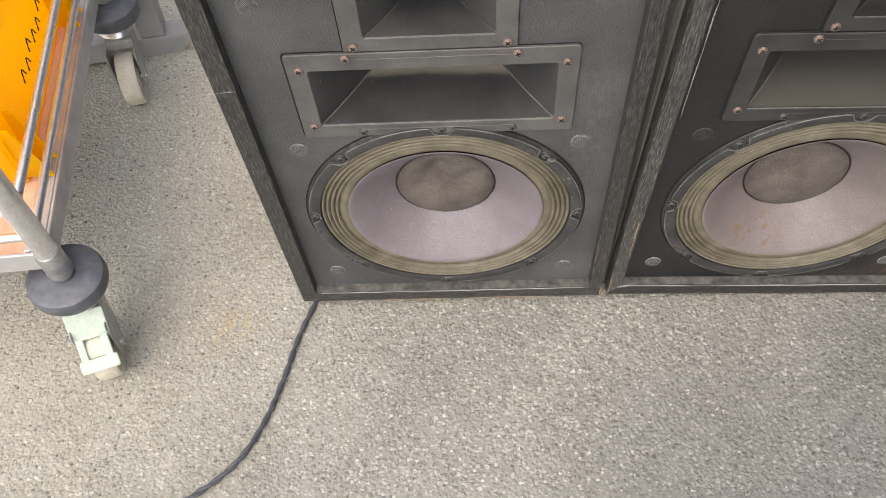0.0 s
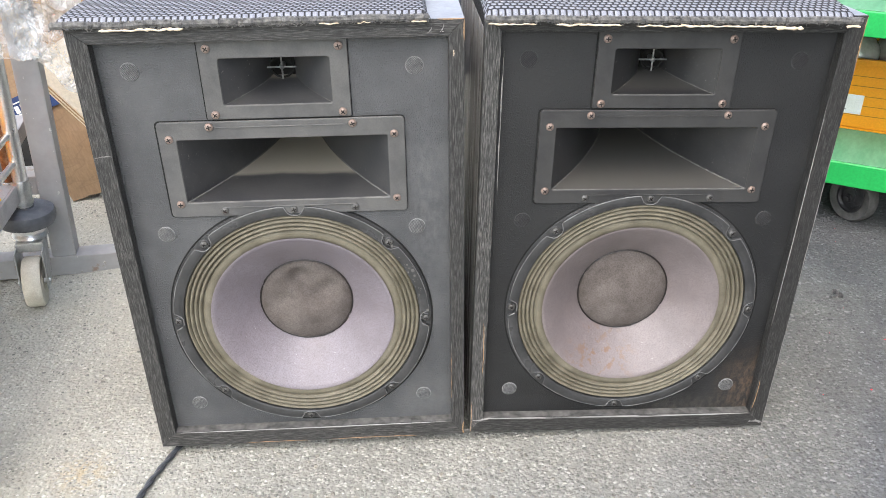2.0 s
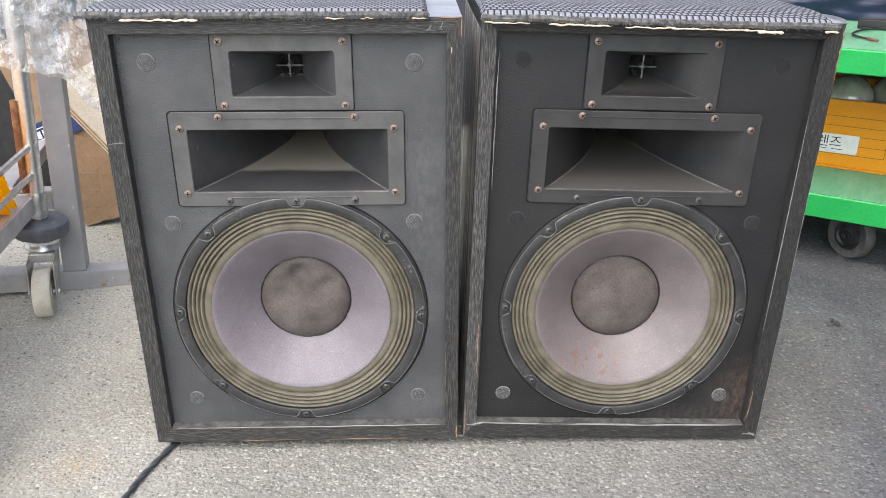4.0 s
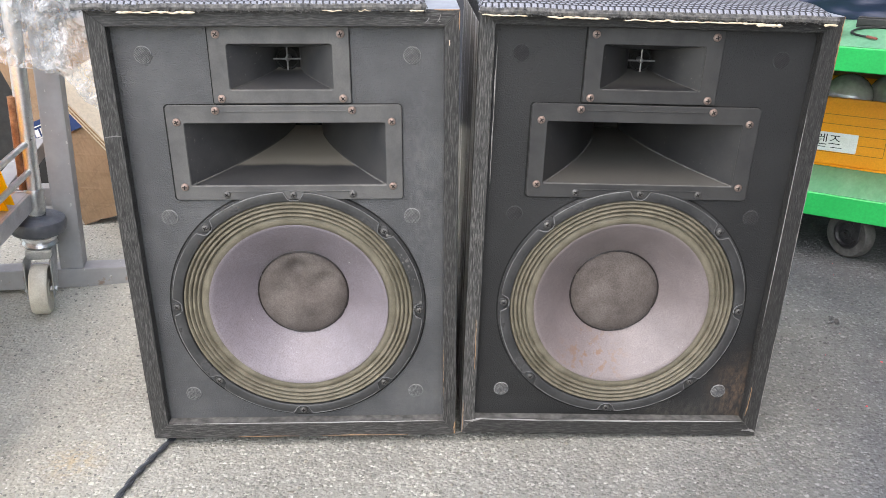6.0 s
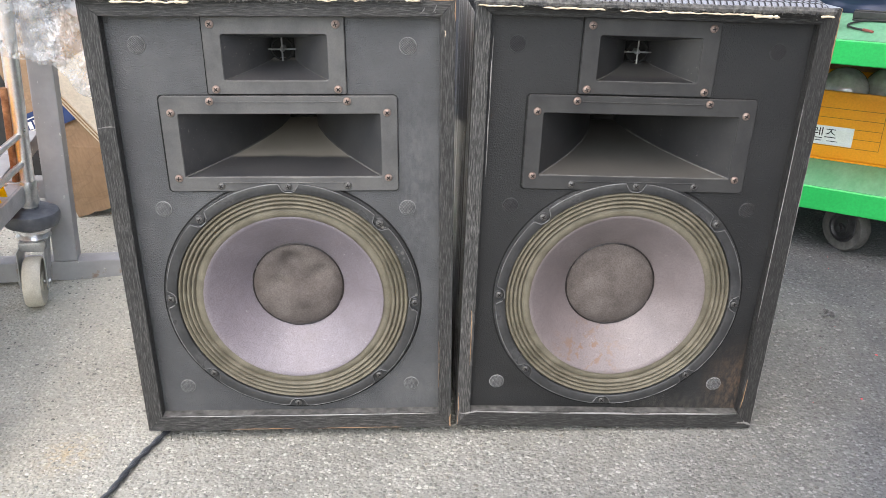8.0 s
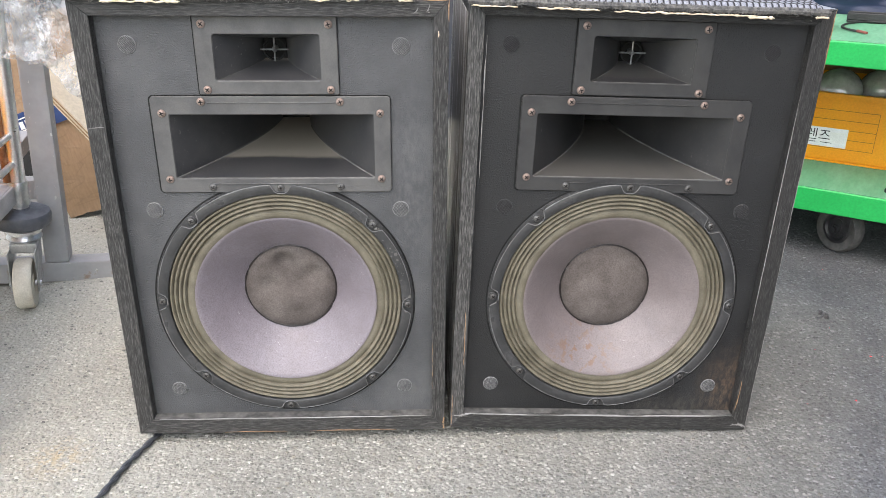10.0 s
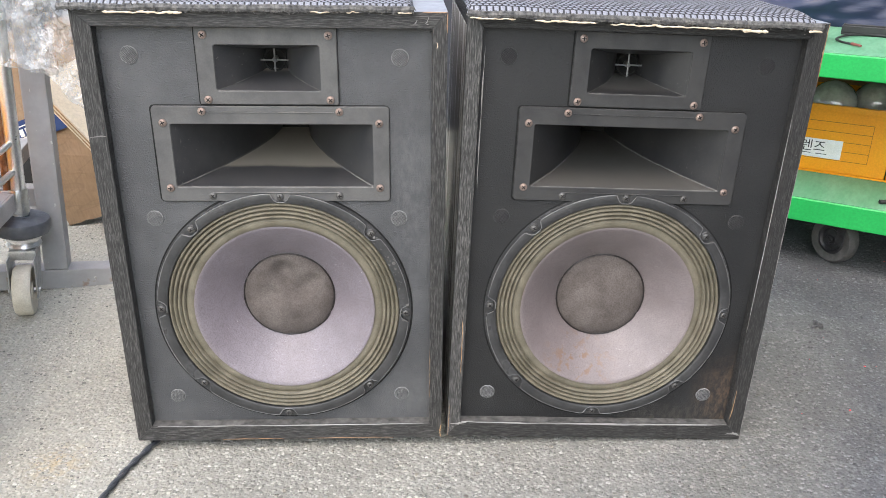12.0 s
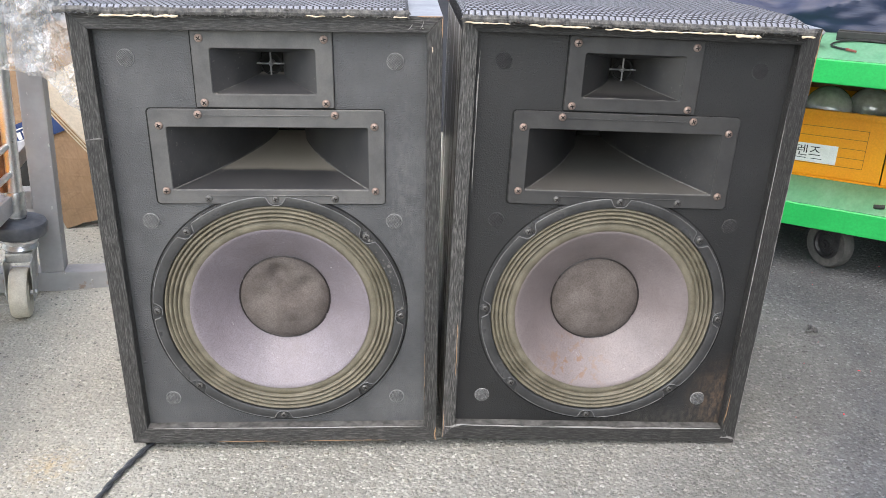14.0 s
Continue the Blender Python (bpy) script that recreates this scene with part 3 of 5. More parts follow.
def plate(bm, loops, y_front, y_back, soft=0.0):
    """A plate in the x-z plane whose first outline is the edge and the others are holes."""
    fronts = []
    for k, lp in enumerate(loops):
        cx = sum(p[0] for p in lp) / len(lp)
        cz = sum(p[1] for p in lp) / len(lp)
        w = max(abs(p[0] - cx) for p in lp)
        h = max(abs(p[1] - cz) for p in lp)
        d = -soft if k == 0 else soft
        f = [bm.verts.new((cx + (x - cx) * (1 + d / w), y_front, cz + (z - cz) * (1 + d / h))) for x, z in lp]
        rows = [f]
        if soft:
            rows.append([bm.verts.new((x, y_front + soft, z)) for x, z in lp])
        rows.append([bm.verts.new((x, y_back, z)) for x, z in lp])
        for a, b in zip(rows, rows[1:]):
            for i in range(len(lp)):
                j = (i + 1) % len(lp)
                bm.faces.new((a[i], a[j], b[j], b[i]))
        fronts.append([e for v in f for e in v.link_edges if all(u in f for u in e.verts)])
    edges = list({e for es in fronts for e in es})
    bmesh.ops.triangle_fill(bm, edges=edges, use_beauty=True, use_dissolve=False)


def grid(bm, nu, nv, fn, mat=0):
    vs = [[bm.verts.new(fn(i / nu, j / nv)) for j in range(nv + 1)] for i in range(nu + 1)]
    for i in range(nu):
        for j in range(nv):
            bm.faces.new((vs[i][j], vs[i + 1][j], vs[i + 1][j + 1], vs[i][j + 1])).material_index = mat
    return vs


# ---- the ground ----
def build_ground():
    bm = bmesh.new()
    bmesh.ops.create_grid(bm, x_segments=2, y_segments=2, size=400)
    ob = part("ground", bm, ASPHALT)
    tagged(ob, "worn grey asphalt with pale stone aggregate and dust", "ground", "", "structure")


build_ground()
# unseen wall, added to cut the light from the right
bm = bmesh.new()
box(bm, (1.36, -2.6, 0.0), (1.44, 1.0, 2.6), 0.01)
tagged(part("shade_wall_east", bm, grainy("grey_shade_sheet", (0.05, 0.052, 0.06), (0.09, 0.09, 0.10), 3, 0.8)), "plain grey sheet wall out of view, added to shade the right side", "wall", "", "structure")

# backdrop added to keep light out from behind the cart and rack
bm = bmesh.new()
box(bm, (-2.2, 1.62, 0.0), (1.34, 1.70, 2.2), 0.01)
tagged(part("dark_backdrop", bm, grainy("dark_backdrop_sheet", (0.03, 0.034, 0.045), (0.06, 0.063, 0.075), 3, 0.8)), "plain dark backdrop wall, added to darken what lies behind", "wall", "", "structure")


# ---- loudspeakers ----
W, H, D = 0.394, 0.537, 0.335
RIM, TOPRIM, LOWRIM, RECESS = 0.0203, 0.0175, 0.0218, 0.013
WOOF_Z = 0.1822


def screw_mesh(r, dark):
    bm = bmesh.new()
    lathe(bm, [(0, -0.0022), (r * 0.55, -0.0019), (r * 0.92, -0.0011), (r, 0.0), (r, 0.0012)], 16)
    # cross recess as proud dark bars, its shade put into their colour
    for a in (35, 125):
        m = Matrix.Rotation(radians(a), 4, "Y")
        box(bm, (-r * 0.55, -0.0024, -r * 0.12), (r * 0.55, -0.0015, r * 0.12), m=m, mat=1)
    bmesh.ops.recalc_face_normals(bm, faces=bm.faces[:])
    me = bpy.data.meshes.new("screw")
    bm.to_mesh(me)
    bm.free()
    me.materials.append(SCREW_DARK if dark else SCREW)
    me.materials.append(SLOT)
    return me


SCREW_SMALL, SCREW_BLACK = screw_mesh(0.0045, False), screw_mesh(0.0044, True)


def screw(me, parent, x, y, z, turn):
    ob = new("screw", me)
    ob.parent = parent
    ob.matrix_basis = pose(x, y, z, 0, turn, 0)
    return ob


def horn_flare(bm, x, z0, z1, throat_x, throat_z, zc, depth, y0, curve=2.0, steps=16):
    """A flare from a square mouth to a small throat behind it."""
    rings, edges = [], []
    for k in range(steps + 1):
        s = k / steps
        e = (1 - s) ** curve
        hx = throat_x + (x - throat_x) * e
        up = throat_z + (z1 - zc - throat_z) * (1 - s) ** 1.35
        dn = throat_z + (zc - z0 - throat_z) * (1 - s) ** 1.35
        y = y0 + depth * s
        ring = []
        for a, b in (((-1, -1), (1, -1)), ((1, -1), (1, 1)), ((1, 1), (-1, 1)), ((-1, 1), (-1, -1))):
            for q in range(4):
                u = a[0] + (b[0] - a[0]) * q / 4
                v = a[1] + (b[1] - a[1]) * q / 4
                ring.append(bm.verts.new((hx * u, y, zc + (up if v > 0 else dn) * v)))
        rings.append(ring)
    for i in (0, 4):
        edges.append([r[i].co.copy() for r in rings[:-3]])
    edges.append([rings[0][0].co.copy(), rings[0][4].co.copy()])
    for a, b in zip(rings, rings[1:]):
        for i in range(16):
            j = (i + 1) % 16
            bm.faces.new((a[i], a[j], b[j], b[i]))
    # end face in near-black stands in for the dark of the throat
    bm.faces.new(rings[-1]).material_index = 1
    return edges


def chip_strip(bm, a, b, wid, out, seed, n=14):
    """A ragged sliver of exposed wood along an edge from a to b."""
    rnd = random.Random(seed)
    a, b, wid, out = Vector(a), Vector(b), Vector(wid), Vector(out)
    lo, hi, top = [], [], []
    for i in range(n + 1):
        t = i / n
        env = math.sin(math.pi * t) ** 0.4 if 0 < t < 1 else 0.05
        p = a.lerp(b, t)
        lo.append(bm.verts.new(p))
        top.append(bm.verts.new(p + wid * 0.5 * env + out * (0.6 + 0.4 * rnd.random())))
        hi.append(bm.verts.new(p + wid * env * (0.35 + 0.65 * rnd.random())))
    for i in range(n):
        bm.faces.new((lo[i], lo[i + 1], top[i + 1], top[i]))
        bm.faces.new((top[i], top[i + 1], hi[i + 1], hi[i]))


# darker copy of the flange plastic, for the cabinet that stands in less light
FLANGE_SHADED = grainy("shaded_flange", (0.023, 0.023, 0.024), (0.044, 0.0435, 0.043), 26, 0.5, fine=700, bump=0.00025)
LEDGE = grainy("dusty_ledge", (0.045, 0.044, 0.042), (0.15, 0.145, 0.137), 75, 0.8, fine=600)


def loudspeaker(m, label, veneer, cone_mat, dented, chips, feet, trim=0.0, trim_right=0.0):
    sp = thing("loudspeaker", m, label, "loudspeaker", "pair of loudspeakers")
    up, across, deep = veneer
    hw = W / 2
    xl, xr = -hw + trim, hw - trim_right
    # box panels behind the front moulding
    for sx in (-1, 1):
        bm = bmesh.new()
        xa, xb = (xl, xl + 0.018) if sx < 0 else (xr - 0.018, xr)
        box(bm, (xa, 0.0205, 0.0), (xb, D, H - 0.0182), 0.0012)
        part("side_panel", bm, SIDE_WORN_LIT if sx < 0 and not dented else up, sp)
    bm = bmesh.new()
    box(bm, (xl, 0.0205, H - 0.018), (xr, D, H - 0.0004), 0.0010)
    part("top_panel", bm, across, sp)
    bm = bmesh.new()
    box(bm, (xl + 0.0004, 0.0008, H - 0.0003), (xr - 0.0004, D - 0.0004, H + 0.0003), 0.0001, 1)
    part("top_laminate", bm, LAMINATE, sp, "laminate sheet on top, sky reflection painted in as pale blue-grey")
    bm = bmesh.new()
    box(bm, (xl + 0.0182, 0.0205, 0.0004), (xr - 0.0182, D, 0.018), 0.0008)
    part("bottom_panel", bm, across, sp)
    bm = bmesh.new()
    box(bm, (xl + 0.0184, D - 0.016, 0.0184), (xr - 0.0184, D - 0.002, H - 0.0184), 0.0008)
    part("back_panel", bm, up, sp)
    # mitred front moulding
    o = [(xl, 0), (xr, 0), (xr, H), (xl, H)]
    i = [(-hw + RIM, LOWRIM), (hw - RIM, LOWRIM), (hw - RIM, H - TOPRIM), (-hw + RIM, H - TOPRIM)]
    for k in range(4):
        j = (k + 1) % 4
        bm = bmesh.new()
        f = [bm.verts.new((x, 0.0, z)) for x, z in (o[k], o[j], i[j], i[k])]
        b = [bm.verts.new((x, 0.020, z)) for x, z in (o[k], o[j], i[j], i[k])]
        bm.faces.new(f)
        bm.faces.new(b[::-1])
        for q in range(4):
            p = (q + 1) % 4
            bm.faces.new((f[q], b[q], b[p], f[p]))
        es = [e for e in bm.edges if all(v.co.y < 0.001 for v in e.verts)]
        bmesh.ops.bevel(bm, geom=es, offset=0.0009, segments=2, profile=0.6, affect="EDGES")
        part("front_moulding", bm, across if k in (0, 2) else WORNUP if k == 3 and not dented else up, sp)
    bm = bmesh.new()
    grid(bm, 60, 4, lambda u, v: (-hw + RIM + 2 * (hw - RIM) * u, 0.0012 + (RECESS - 0.0014) * v, LOWRIM + 0.0002 + 0.0006 * abs(noise.noise((u * 40, v * 3, 2)))))
    part("ledge_dust", bm, LEDGE, sp, "pale dust along the lower ledge")
    # baffle with its openings
    bm = bmesh.new()
    inx = hw - RIM + 0.001
    plate(bm, [rrect(-inx, inx, RIM - 0.003, H - TOPRIM + 0.001, 0.001, 1), circle(0, WOOF_Z, 0.1385), rrect(-0.113, 0.113, 0.339, 0.416, 0.002, 2), rrect(-0.058, 0.058, 0.449, 0.502, 0.002, 2)], RECESS, RECESS + 0.019)
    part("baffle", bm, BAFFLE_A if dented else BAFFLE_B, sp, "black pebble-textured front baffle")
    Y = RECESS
    flange = FLANGE if dented else FLANGE_SHADED
    # midrange horn
    bm = bmesh.new()
    plate(bm, [rrect(-0.1321, 0.1304, 0.3229, 0.4352, 0.0052), rrect(-0.1125, 0.1125, 0.3395, 0.4155, 0.002, 2)], Y - 0.0006, Y + 0.001)
    part("horn_gasket", bm, GAP, sp, "thin black gasket line")
    bm = bmesh.new()
    plate(bm, [rrect(-0.1299, 0.1299, 0.3240, 0.4342, 0.0045), rrect(-0.111, 0.111, 0.341, 0.414, 0.002, 2)], Y - 0.0032, Y + 0.002, 0.0007)
    mid = part("midrange_horn", bm, flange, sp, "wide black plastic horn flange, dusty")
    bm = bmesh.new()
    edges = horn_flare(bm, 0.1112, 0.3408, 0.4142, 0.018, 0.016, 0.3775, 0.19, Y - 0.0018, 1.7)
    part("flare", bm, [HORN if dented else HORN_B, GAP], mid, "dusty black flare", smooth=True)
    for z, x0, x1 in ((0.4275, -0.069, 0.069), (0.3345, -0.073, 0.073)):
        bm = bmesh.new()
        box(bm, (x0, Y - 0.0042, z - 0.0006), (x1, Y - 0.0028, z + 0.0006), 0.0003, 1)
        part("moulded_rib", bm, flange, mid)
    rnd = random.Random(7 if dented else 8)
    for x, z, s in ((-0.1185, 0.4155, 0), (0.1185, 0.4155, 0), (-0.1185, 0.340, 0), (0.1185, 0.340, 0), (-0.075, 0.4283, 0), (0.075, 0.4283, 0), (-0.072, 0.3305, 1), (0.072, 0.3305, 1)):
        screw(SCREW_SMALL if not s else SCREW_BLACK, mid, x, Y - 0.0034, z, rnd.uniform(0, 90))
    # tweeter horn
    bm = bmesh.new()
    plate(bm, [rrect(-0.0766, 0.0756, 0.4353, 0.5192, 0.0022), rrect(-0.0575, 0.0575, 0.4495, 0.5015, 0.002, 2)], Y - 0.0007, Y + 0.001)
    part("horn_gasket", bm, GAP, sp, "thin black gasket line")
    bm = bmesh.new()
    plate(bm, [rrect(-0.0750, 0.0750, 0.4361, 0.5186, 0.0018), rrect(-0.056, 0.056, 0.451, 0.500, 0.003, 3)], Y - 0.0034, Y + 0.002, 0.0007)
    tw = part("tweeter_horn", bm, flange, sp, "small black plastic horn flange")
    bm = bmesh.new()
    edges += horn_flare(bm, 0.0562, 0.4508, 0.5002, 0.0125, 0.0115, 0.4755, 0.062, Y - 0.0018, 1.6)
    part("flare", bm, [HORN if dented else HORN_T, GAP], tw, smooth=True)
    for k, e in enumerate(edges):
        bm = bmesh.new()
        tube(bm, [p + Vector((0, -0.0004 if len(e) == 2 else 0, 0.0003)) for p in e], 0.0009 if k < 2 else 0.0006 if k < 3 else 0.0003, 6)
        part("dusty_edge", bm, DUST, mid if k < 3 else tw, "line of settled dust", smooth=True)
    bm = bmesh.new()
    zc, yc = 0.4755, Y + 0.048
    tube(bm, [(-0.0158, yc, zc), (0.0158, yc, zc)], 0.0010, 6)
    tube(bm, [(0, yc, zc - 0.0140), (0, yc, zc + 0.0135)], 0.0010, 6)
    lathe(bm, [(0, -0.004), (0.0022, -0.0025), (0.003, 0.002), (0.003, 0.012)], 12, centre=(0, yc, zc))
    ring = [(0.0118 * math.cos(radians(12 * q)), yc + 0.003, zc + 0.0118 * math.sin(radians(12 * q))) for q in range(31)]
    bt = bmesh.new()
    tube(bt, ring, 0.0013, 8)
    part("throat_ring", bt, GAP, tw, "black ring round the throat", smooth=True)
    part("phase_plug", bm, PLUG, tw, "grey metal cross in the throat")
    for x, z in ((-0.066, 0.5105), (0.066, 0.5105), (-0.066, 0.4415), (0.066, 0.4415)):
        screw(SCREW_SMALL, tw, x, Y - 0.0036, z, rnd.uniform(0, 90))
    # woofer
    bm = bmesh.new()
    lathe(bm, [(0.1560, Y + 0.001), (0.1560, Y - 0.0006), (0.150, Y - 0.0007)], 96, centre=(0, 0, WOOF_Z))
    part("woofer_gasket", bm, GAP, sp, "thin black gasket line")
    bm = bmesh.new()
    segs, rows, crest = 240, [], []
    for q in range(segs):
        t = 360 * q / segs
        near = abs((t + 1.5 + 22.5) % 45 - 22.5)
        dip = 1 - min(1, max(0, (near - 2.2) / 2.6))
        dip = dip * dip * (3 - 2 * dip)
        ro = 0.1520 - 0.0105 * dip
        prof = [(0.1540, Y + 0.001), (0.1540, Y - 0.0010), (0.1536, Y - 0.0015), (ro + 0.0005, Y - 0.0015), (ro - 0.0002, Y - 0.0046), (ro - 0.0010, Y - 0.0051),
                (0.1410, Y - 0.0047), (0.1399, Y - 0.0040), (0.1394, Y - 0.001), (0.1394, Y + 0.006)]
        c, s = math.cos(radians(t)), math.sin(radians(t))
        rows.append([bm.verts.new((r * c, y, WOOF_Z + r * s)) for r, y in prof])
        crest.append(((ro - 0.0006) * c, Y - 0.0049, WOOF_Z + (ro - 0.0006) * s))
    for q in range(segs):
        a, b = rows[q], rows[(q + 1) % segs]
        for k in range(len(a) - 1):
            bm.faces.new((a[k], b[k], b[k + 1], a[k + 1]))
    wo = part("woofer", bm, BASKET, sp, "black enamelled woofer rim with eight scalloped screw seats", smooth=True)
    # thin pale tube on the crest stands in for the rim's highlight
    bm = bmesh.new()
    tube(bm, crest + crest[:1], [0.00055 + 0.00025 * noise.noise((k * 0.13, 2, 4)) for k in range(segs + 1)], 6)
    part("rim_edge", bm, EDGE_GLINT, wo, "grey line along the rim edge, painted as its highlight", smooth=True)
    prof = [(0.1398, Y + 0.001)]
    for q in range(81):
        s = q / 80
        prof.append((0.1396 - 0.0208 * s, Y + 0.0006 - 0.0040 * abs(math.sin(4 * math.pi * s)) ** 0.75 + 0.0015 * s))
    prof += [(0.1172, Y + 0.0008), (0.1135, Y + 0.0004), (0.1100, Y + 0.0012), (0.1080, Y + 0.0022)]
    bm = bmesh.new()
    lathe(bm, prof, 128, centre=(0, 0, WOOF_Z))
    part("surround", bm, SURROUND, wo, "olive-brown pleated cloth surround", smooth=True)
    bm = bmesh.new()
    prof = []
    for q in range(13):
        s = q / 12
        prof.append((0.1082 - 0.0532 * s, Y - 0.0005 + 0.044 * (s * 0.86 + 0.14 * s * s)))
    prof.insert(0, (0.1092, Y - 0.0004))
    lathe(bm, prof, 96, centre=(0, 0, WOOF_Z))
    part("cone", bm, cone_mat, wo, "lilac-grey coated paper cone" + ("" if dented else " with brown rust stains"), smooth=True)
    bm = bmesh.new()
    yb = Y + 0.0415
    prof = [(0.0, yb - 0.0145)] + [(0.0565 * math.sin(radians(a)), yb + 0.0005 - 0.0150 * (math.cos(radians(a)) - 0.05 * (a / 90))) for a in range(5, 91, 5)] + [(0.0575, yb + 0.0012)]
    vs = lathe(bm, prof, 64, centre=(0, 0, WOOF_Z))
    if dented:
        for v in vs:
            x, z = v.co.x, v.co.z - WOOF_Z
            k = 0.0
            for px, pz, rr, dd in ((-0.006, 0.034, 0.02, 0.013), (0.012, 0.012, 0.022, 0.008), (-0.022, 0.006, 0.018, 0.007), (0.03, 0.02, 0.016, 0.006), (0.002, -0.012, 0.016, -0.003)):
                k += 1.25 * dd * math.exp(-((x - px) ** 2 + (z - pz) ** 2) / (rr * rr * 0.5))
            v.co.y += k * min(1.0, (0.0575 - math.hypot(x, z)) / 0.012)
    part("dust_cap", bm, FELT, wo, "dark felt dust cap" + (", dented inwards" if dented else ""), smooth=True)
    bm = bmesh.new()
    ring = [(0.0568 * math.cos(radians(6 * q)), yb - 0.0004 + 0.0005 * noise.noise((q * 0.7, 3, 1)), WOOF_Z + 0.0568 * math.sin(radians(6 * q))) for q in range(61)]
    tube(bm, ring, [0.0012 + 0.0004 * noise.noise((q * 0.6, 1, 5)) for q in range(61)], 6)
    part("glue_bead", bm, GLUE_DARK, wo, "dark glue line round the dust cap", smooth=True)
    for q in range(8):
        a = radians(88.5 + 45 * q)
        bm = bmesh.new()
        lathe(bm, [(0.0060, Y - 0.0010), (0.0058, Y - 0.0024), (0.0052, Y - 0.0028), (0.0, Y - 0.0028)], 14, centre=(0.1474 * math.cos(a), 0, WOOF_Z + 0.1474 * math.sin(a)))
        part("screw_seat", bm, BASKET, wo)
        screw(SCREW_BLACK, wo, 0.1474 * math.cos(a), Y - 0.0031, WOOF_Z + 0.1474 * math.sin(a), rnd.uniform(0, 90))
    if dented:
        bm = bmesh.new()
        for k in range(36):
            t, rr = radians(rnd.gauss(22, 15)), rnd.uniform(0.1415, 0.151)
            big = rnd.random() ** 4
            lathe(bm, [(0, -0.0004), (0.0005 + 0.0018 * big, -0.0002), (0.0006 + 0.0019 * big, 0.0003)], 7, centre=(rr * math.cos(t), Y - 0.0050, WOOF_Z + rr * math.sin(t)))
        tagged(part("paint_specks", bm, DUST, wo, "pale dried paint specks"), kind="stuff")
    # pads that held the grille
    for x, z in ((-0.1455, 0.4885), (0.143, 0.4875), (-0.1405, 0.302), (0.1405, 0.302), (-0.142, 0.060), (0.142, 0.060)):
        bm = bmesh.new()
        lathe(bm, [(0, -0.0016), (0.0080, -0.0016), (0.0093, -0.0011), (0.0096, 0.0), (0.0096, 0.001)], 24)
        part("fastener_pad", bm, DOT if dented or z < 0.1 else DOT_DARK, sp, "round grey hook-and-loop pad", m=pose(x + rnd.uniform(-.001, .001), Y, z, 0, 0, 0))
    # chipped edges
    for k, (a, b, wid, out, mm) in enumerate(chips):
        bm = bmesh.new()
        chip_strip(bm, a, b, wid, out, 40 + k)
        part("chipped_edge", bm, mm, sp, "bare splintered wood" if mm is RAW else "pale scuffed edge")
    for (x, y), h in feet:
        bm = bmesh.new()
        lathe(bm, [(0, 0.001), (0.012, 0.001), (0.012, -h + 0.001), (0.010, -h), (0, -h)], 20, axis="z", centre=(x, y, 0))
        part("rubber_foot", bm, RUBBER, sp, "small black rubber foot")
    return sp


hw = W / 2
OUT = (0, -0.0008, 0)
HA = hw - 0.0042
chips_a = [
    ((0.02, 0.0003, 0.0), (0.13, 0.0003, 0.0), (0, 0, 0.0024), OUT, RAW), ((-0.09, 0.0003, 0.0), (-0.01, 0.0003, 0.0), (0, 0, 0.0022), OUT, RAW),
    ((HA, 0.0003, 0.0), (HA, 0.0003, 0.02), (-0.004, 0, 0), OUT, RAW), ((HA, 0.0003, 0.515), (HA, 0.0003, H), (-0.0022, 0, 0), OUT, RAW),
    ((hw - RIM, 0.0006, 0.06), (hw - RIM, 0.0006, 0.13), (0.0016, 0, 0), OUT, RAW),
    ((0.165, 0.0003, H), (HA, 0.0003, H), (0, 0, -0.0018), OUT, RAW),
    ((-0.17, 0.0003, LOWRIM), (0.17, 0.0003, LOWRIM), (0, 0, -0.0022), OUT, SCUFF),
    ((0.155, 0.0003, 0.523), (0.160, 0.0003, 0.529), (0.003, 0, 0), OUT, SCUFF), ((0.168, 0.0003, 0.524), (0.172, 0.0003, 0.532), (0.003, 0, 0), OUT, SCUFF),
    ((HA - 0.012, 0.0003, 0.499), (HA - 0.012, 0.0003, 0.506), (0.003, 0, 0), OUT, GLUE),
    ((-hw, 0.0003, 0.40), (-hw + 0.02, 0.0003, 0.402), (0, 0, 0.003), OUT, SCUFF),
]
